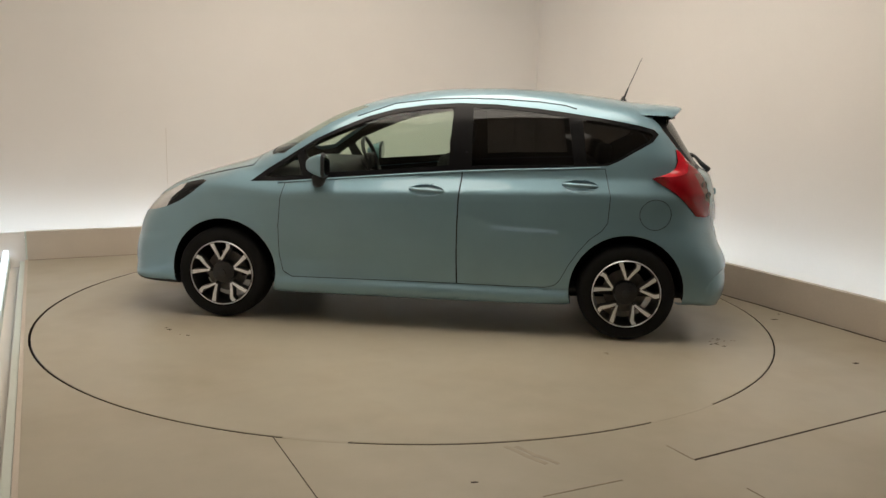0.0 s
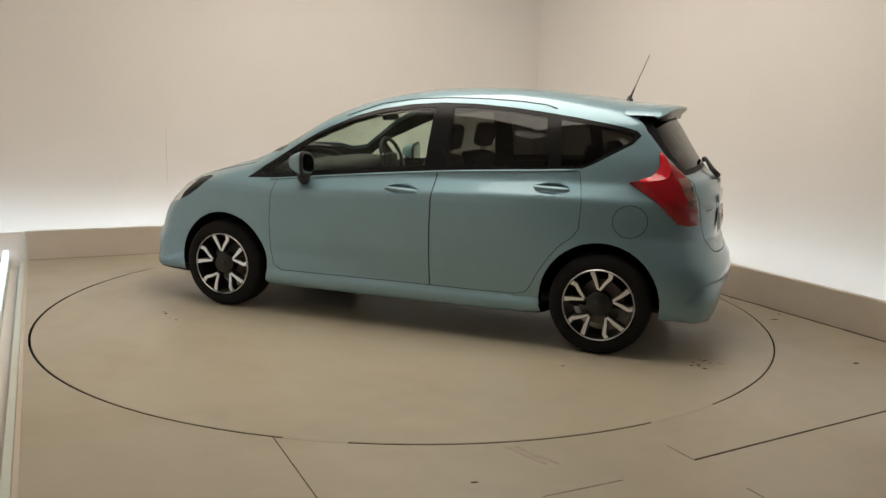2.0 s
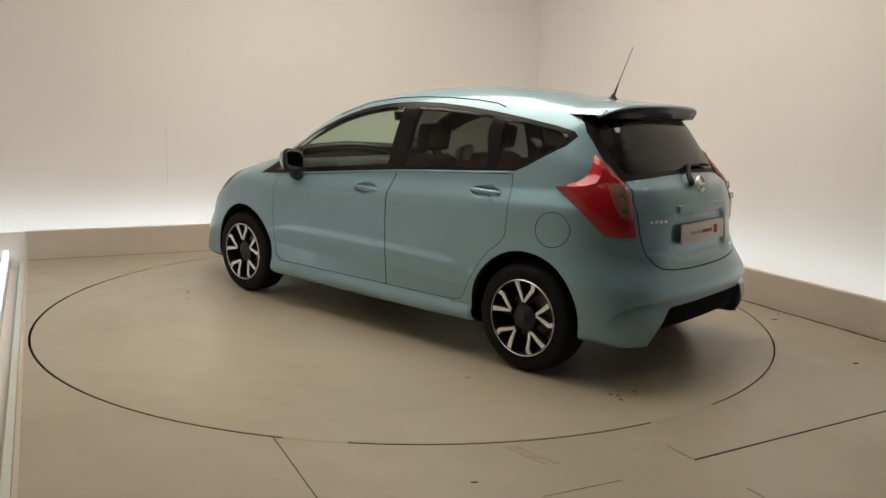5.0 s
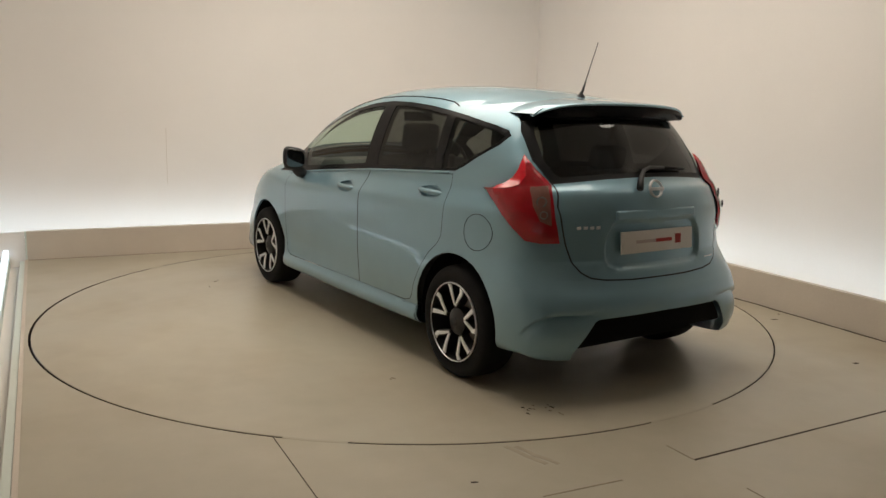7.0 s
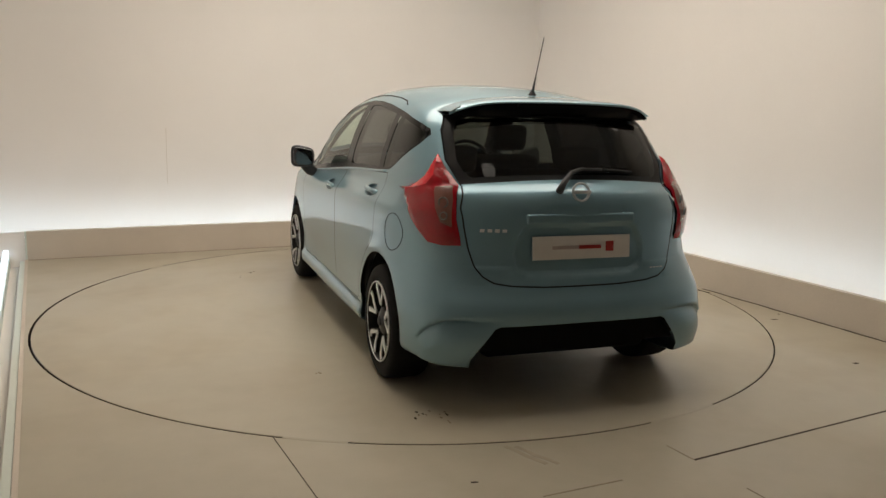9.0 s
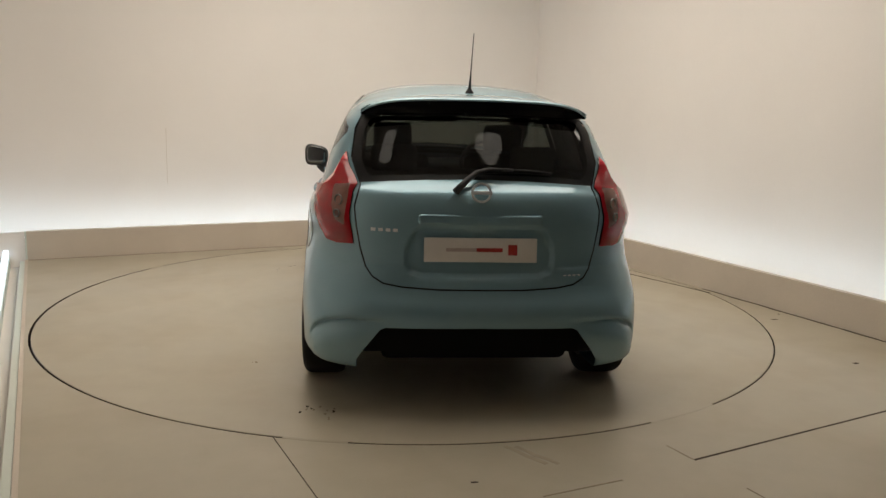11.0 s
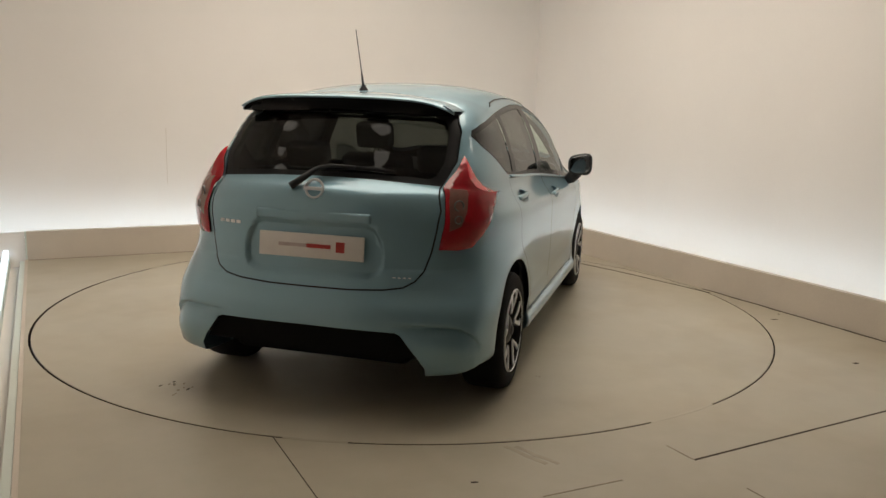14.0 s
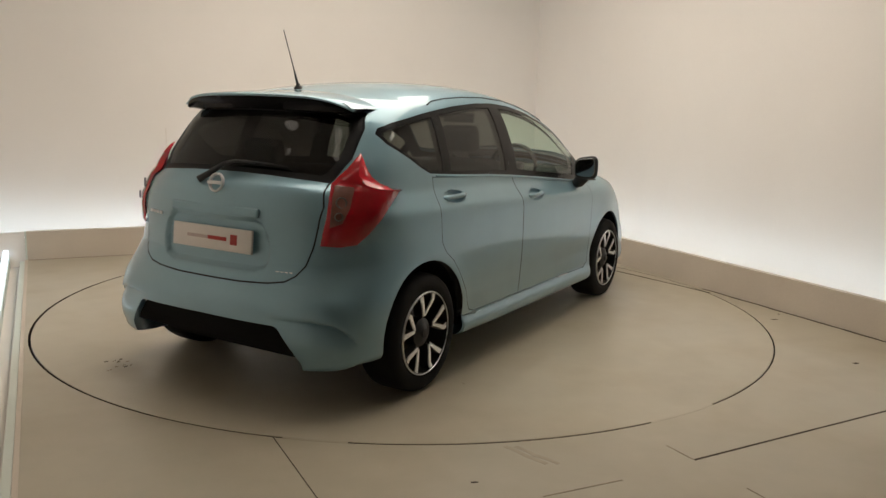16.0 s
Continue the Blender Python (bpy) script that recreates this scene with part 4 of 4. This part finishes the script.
def build_lens_rings(made):
    """Round reflectors on the clear part of the tail lights."""
    for lens, side in zip(made["tail_white"], (1, -1)):
        for h, z, r in ((-.775, .975, .026), (-.790, .915, .020)):
            y = .64
            for _ in range(12):
                x = h / .70711 - y
                y = .5 * y + .5 * min(.75, max(.5, h / .70711 - float(rear_x(y, z))))
            x = h / .70711 - y
            ring = lathe([(r * .72, -.003), (r * .85, .003), (r, .002), (r, -.004), (r * .72, -.003)], 20)
            m = pose(x - .022, side * (y + .022), z, 0, 0, 45 * side if side > 0 else 135)
            part("reflector_ring", moved(ring, m), STEEL, lens, "dull silver reflector ring")


def build_rear_fittings(car, made):
    gate = made["tailgate"][0]
    x = -1.905
    pl = part("number_plate", moved(box(-.006, .006, -.26, .26, -.0555, .0555, .003), pose(x, 0, .770, 0, 5, 0)), PLATE, car, "white dealer plate in the tailgate recess")
    part("plate_bar", moved(box(-.0075, -.0055, -.10, .02, -.008, .010), pose(x - .001, 0, .770, 0, 5, 0)), RED_INK, pl, "faded red bar of lettering", False)
    part("plate_bar", moved(box(-.0075, -.0055, .02, .16, -.007, .009), pose(x - .001, 0, .770, 0, 5, 0)), PALE_INK, pl, "pale bar of lettering", False)
    part("plate_bar", moved(box(-.0075, -.0055, -.168, -.126, -.022, .026), pose(x - .001, 0, .770, 0, 5, 0)), RED_INK, pl, "red block of lettering", False)
    # lip over the plate
    part("plate_lamp_bar", moved(capsule_box(.026, .57, .046, .0125), pose(-1.886, 0, .906, 0, 4, 0)), PAINT, gate, "pale blue grip bar over the plate")
    ex = rear_x(0, 1.028) - .016
    ring = lathe([(.036, -.006), (.039, .006), (.045, .006), (.048, -.006), (.036, -.006)], 40)
    emblem = part("emblem", moved(ring, pose(ex, 0, 1.03, 0, 0, 90) @ pose(0, 0, 0, 14, 0, 0)), BADGE, gate, "chrome ring emblem")
    part("emblem_bar", moved(capsule_box(.010, .096, .016, .003, 2), pose(ex - .007, 0, 1.03, 0, 14, 0)), BADGE, emblem, "chrome bar across the ring")
    for y0, y1, z, h in ((.38, .515, .852, .014), (-.475, -.385, .648, .014)):
        n = 4
        for k in range(n):
            a = y0 + (y1 - y0) * k / n
            b = a + (y1 - y0) / n * .62
            bx = rear_x((a + b) / 2, z) - .003
            part("badge_bar", moved(box(-.002, .002, -(b - a) / 2, (b - a) / 2, -h / 2, h / 2), pose(bx, (a + b) / 2, z, 0, -3, 10 * (1 if y0 > 0 else -1) * -1)), BADGE, gate, "bright badge bar", False)
    # wiper
    def on(y, z, d):
        return (rear_x(y, z) - d, y, z)
    arm = tube([on(.118, 1.035, .03), on(.07, 1.075, .045), on(.02, 1.115, .045), on(-.04, 1.13, .04), on(-.16, 1.128, .032)], [.018, .015, .011, .009, .007], 10)
    w = part("rear_wiper", arm, PLASTIC, car, "black rear wiper arm")
    part("wiper_blade", tube([on(.02, 1.118, .024), on(-.12, 1.124, .022), on(-.25, 1.120, .02), on(-.345, 1.112, .018)], [.010, .010, .009, .007], 8), RUBBER, w, "black wiper blade")
    # aerial
    base = part("aerial_base", lathe([(0, -.012), (.026, -.012), (.022, .010), (.012, .024), (.009, .034), (0, .034)], 20), PLASTIC, car, "black aerial foot")
    base.matrix_local = pose(-1.285, 0, 1.478, 90, 0, 0)
    part("aerial", tube([(-1.285, 0, 1.49), (-1.303, 0, 1.54), (-1.318, 0, 1.58), (-1.395, 0, 1.775)], [.008, .006, .003, .002], 8), PLASTIC, car, "black whip aerial")
    # fuel flap
    ring = []
    for k in range(48):
        a = 2 * math.pi * k / 48
        fx, fz = -1.447 + .096 * math.cos(a), .795 + .092 * math.sin(a)
        ring.append((fx, float(side_y(fx, fz)) + .0005, fz))
    part("fuel_flap_seam", tube(ring, .0019, 6, closed=True), RUBBER, car, "dark round shut line of the fuel flap")
    # chrome-like waist strip under the side glass
    for side in (1, -1):
        line = [(.93, .904), (.524, .944), (.162, .979), (-.247, 1.014), (-.544, 1.034), (-.89, 1.053), (-1.147, 1.069)]
        pts = []
        for (x0, z0), (x1, z1) in zip(line, line[1:]):
            for i in range(6):
                a, b = x0 + (x1 - x0) * i / 6, z0 + (z1 - z0) * i / 6
                pts.append((a, side * (float(side_y(a, b)) + .002), b))
        part("waist_moulding", tube(pts, .006, 8), PAINT, car, "pale blue waist moulding")
        rail = [(.45, 1.335), (.214, 1.422), (-.02, 1.455), (-.26, 1.468), (-.5, 1.466), (-.72, 1.455), (-.876, 1.438), (-.965, 1.412)]
        pts = []
        for (x0, z0), (x1, z1) in zip(rail, rail[1:]):
            for i in range(5):
                a, b = x0 + (x1 - x0) * i / 5, z0 + (z1 - z0) * i / 5
                pts.append((a, side * (float(side_y(a, b)) + .0002), b))
        part("roof_seam", tube(pts, .004, 6), RUBBER, car, "dark roof joint")


def build_cabin(car):
    def seat(x, y, w, back_z, tilt):
        s = part("seat", moved(capsule_box(.50, w, .16, .06), pose(x + .2, y, .50)), CABIN, car, "dark fabric seat")
        part("backrest", moved(capsule_box(.14, w, .60, .055), pose(x - .10, y, .80, 0, tilt, 0)), CABIN, s)
        return s
    for y in (.36, -.36):
        s = seat(.02, y, .48, 1.0, -14)
        part("headrest", moved(capsule_box(.10, .25, .17, .045), pose(-.19, y, 1.215, 0, -10, 0)), CABIN, s)
        for d in (-.05, .05):
            part("headrest_post", tube([(-.16, y + d, 1.06), (-.185, y + d, 1.16)], .006, 6), CHROME, s)
    bench = part("rear_bench", moved(capsule_box(.48, 1.22, .18, .06), pose(-.72, 0, .52)), CABIN, car, "dark fabric rear bench")
    part("backrest", moved(capsule_box(.14, 1.22, .56, .05), pose(-1.05, 0, .80, 0, -16, 0)), CABIN, bench)
    for y in (.38, -.38):
        part("headrest", moved(capsule_box(.09, .25, .14, .04), pose(-1.14, y, 1.135, 0, -10, 0)), CABIN, bench)
    part("parcel_shelf", box(-1.70, -1.12, -.60, .60, .98, 1.0, .008), CABIN, car, "dark parcel shelf")
    dash = part("dashboard", moved(capsule_box(.42, 1.36, .30, .09, 5), pose(.83, 0, .86)), PLASTIC, car, "dark dashboard")
    # plain bulk added below the body to keep light from passing underneath
    tray = moved(capsule_box(1.62, .92, .10, .03), pose(0, 0, .205))
    part("shade_tray", tray, UNDER, car, "black underbody tray, added to block light under the car")
    part("rear_shade_block", moved(capsule_box(.60, .90, .14, .05), pose(-1.52, 0, .29)), UNDER, car, "black block for silencer and rear axle, added to block light")
    part("cabin_floor", box(-1.7, 1.2, -.74, .74, .27, .30), CABIN, car, "dark cabin floor")
    wheel = tube([(.56 + .06 * math.sin(a), -.36 + .18 * math.cos(a), .99 + .165 * math.sin(a)) for a in [2 * math.pi * k / 32 for k in range(32)]], .015, 8, closed=True)
    sw = part("steering_wheel", wheel, PLASTIC, car, "black steering wheel")
    part("steering_hub", moved(capsule_box(.06, .16, .12, .025), pose(.58, -.36, .985)), PLASTIC, sw)
    part("steering_column", tube([(.60, -.36, .98), (.80, -.36, .90)], .035, 10), PLASTIC, sw)
    part("rear_view_mirror", moved(capsule_box(.03, .24, .065, .013), pose(.42, 0, 1.335, 0, 10, 0)), PLASTIC, car, "black interior mirror")


def build_car():
    car = new("car")
    tagged(car, "pale blue metallic five-door hatchback standing on the turntable", "car")
    made = build_shell(car)
    for x in (1.30, -1.30):
        build_wheel(car, x, .805, 1, WHEEL_TURN[(x > 0, 1)])
        build_wheel(car, x, -.805, -1, WHEEL_TURN[(x > 0, -1)])
    for x in (1.29, -1.295):
        for side in (1, -1):
            arch_liner(car, x, side)
    for i, side in ((0, 1), (1, -1)):
        build_mirror(car, side)
        build_handle(car, made["front_door"][i], -.037, .893, side)
        build_handle(car, made["rear_door"][i], -.985, .955, side)
    build_spoiler(car)
    build_rear_fittings(car, made)
    build_lens_rings(made)
    build_cabin(car)
    return car


WHEEL_TURN = {(True, 1): -80, (False, 1): -86, (True, -1): -80, (False, -1): -86}
car = build_car()


# ---- what moves: the turntable with the car on it ----
def heading(t):
    return 171.03 - 6.982 * t - .00936 * t * t


def motions():
    off = Vector((-.150, -.209, 0))
    rows, discs = [], []
    for i in range(33):
        t = i * .5
        turn = pose(0, 0, 0, 0, 0, heading(t))
        rows.append((t, turn @ Matrix.Translation(off)))
        discs.append((t, turn))
    walk(car, rows)
    walk(turntable, discs)


motions()
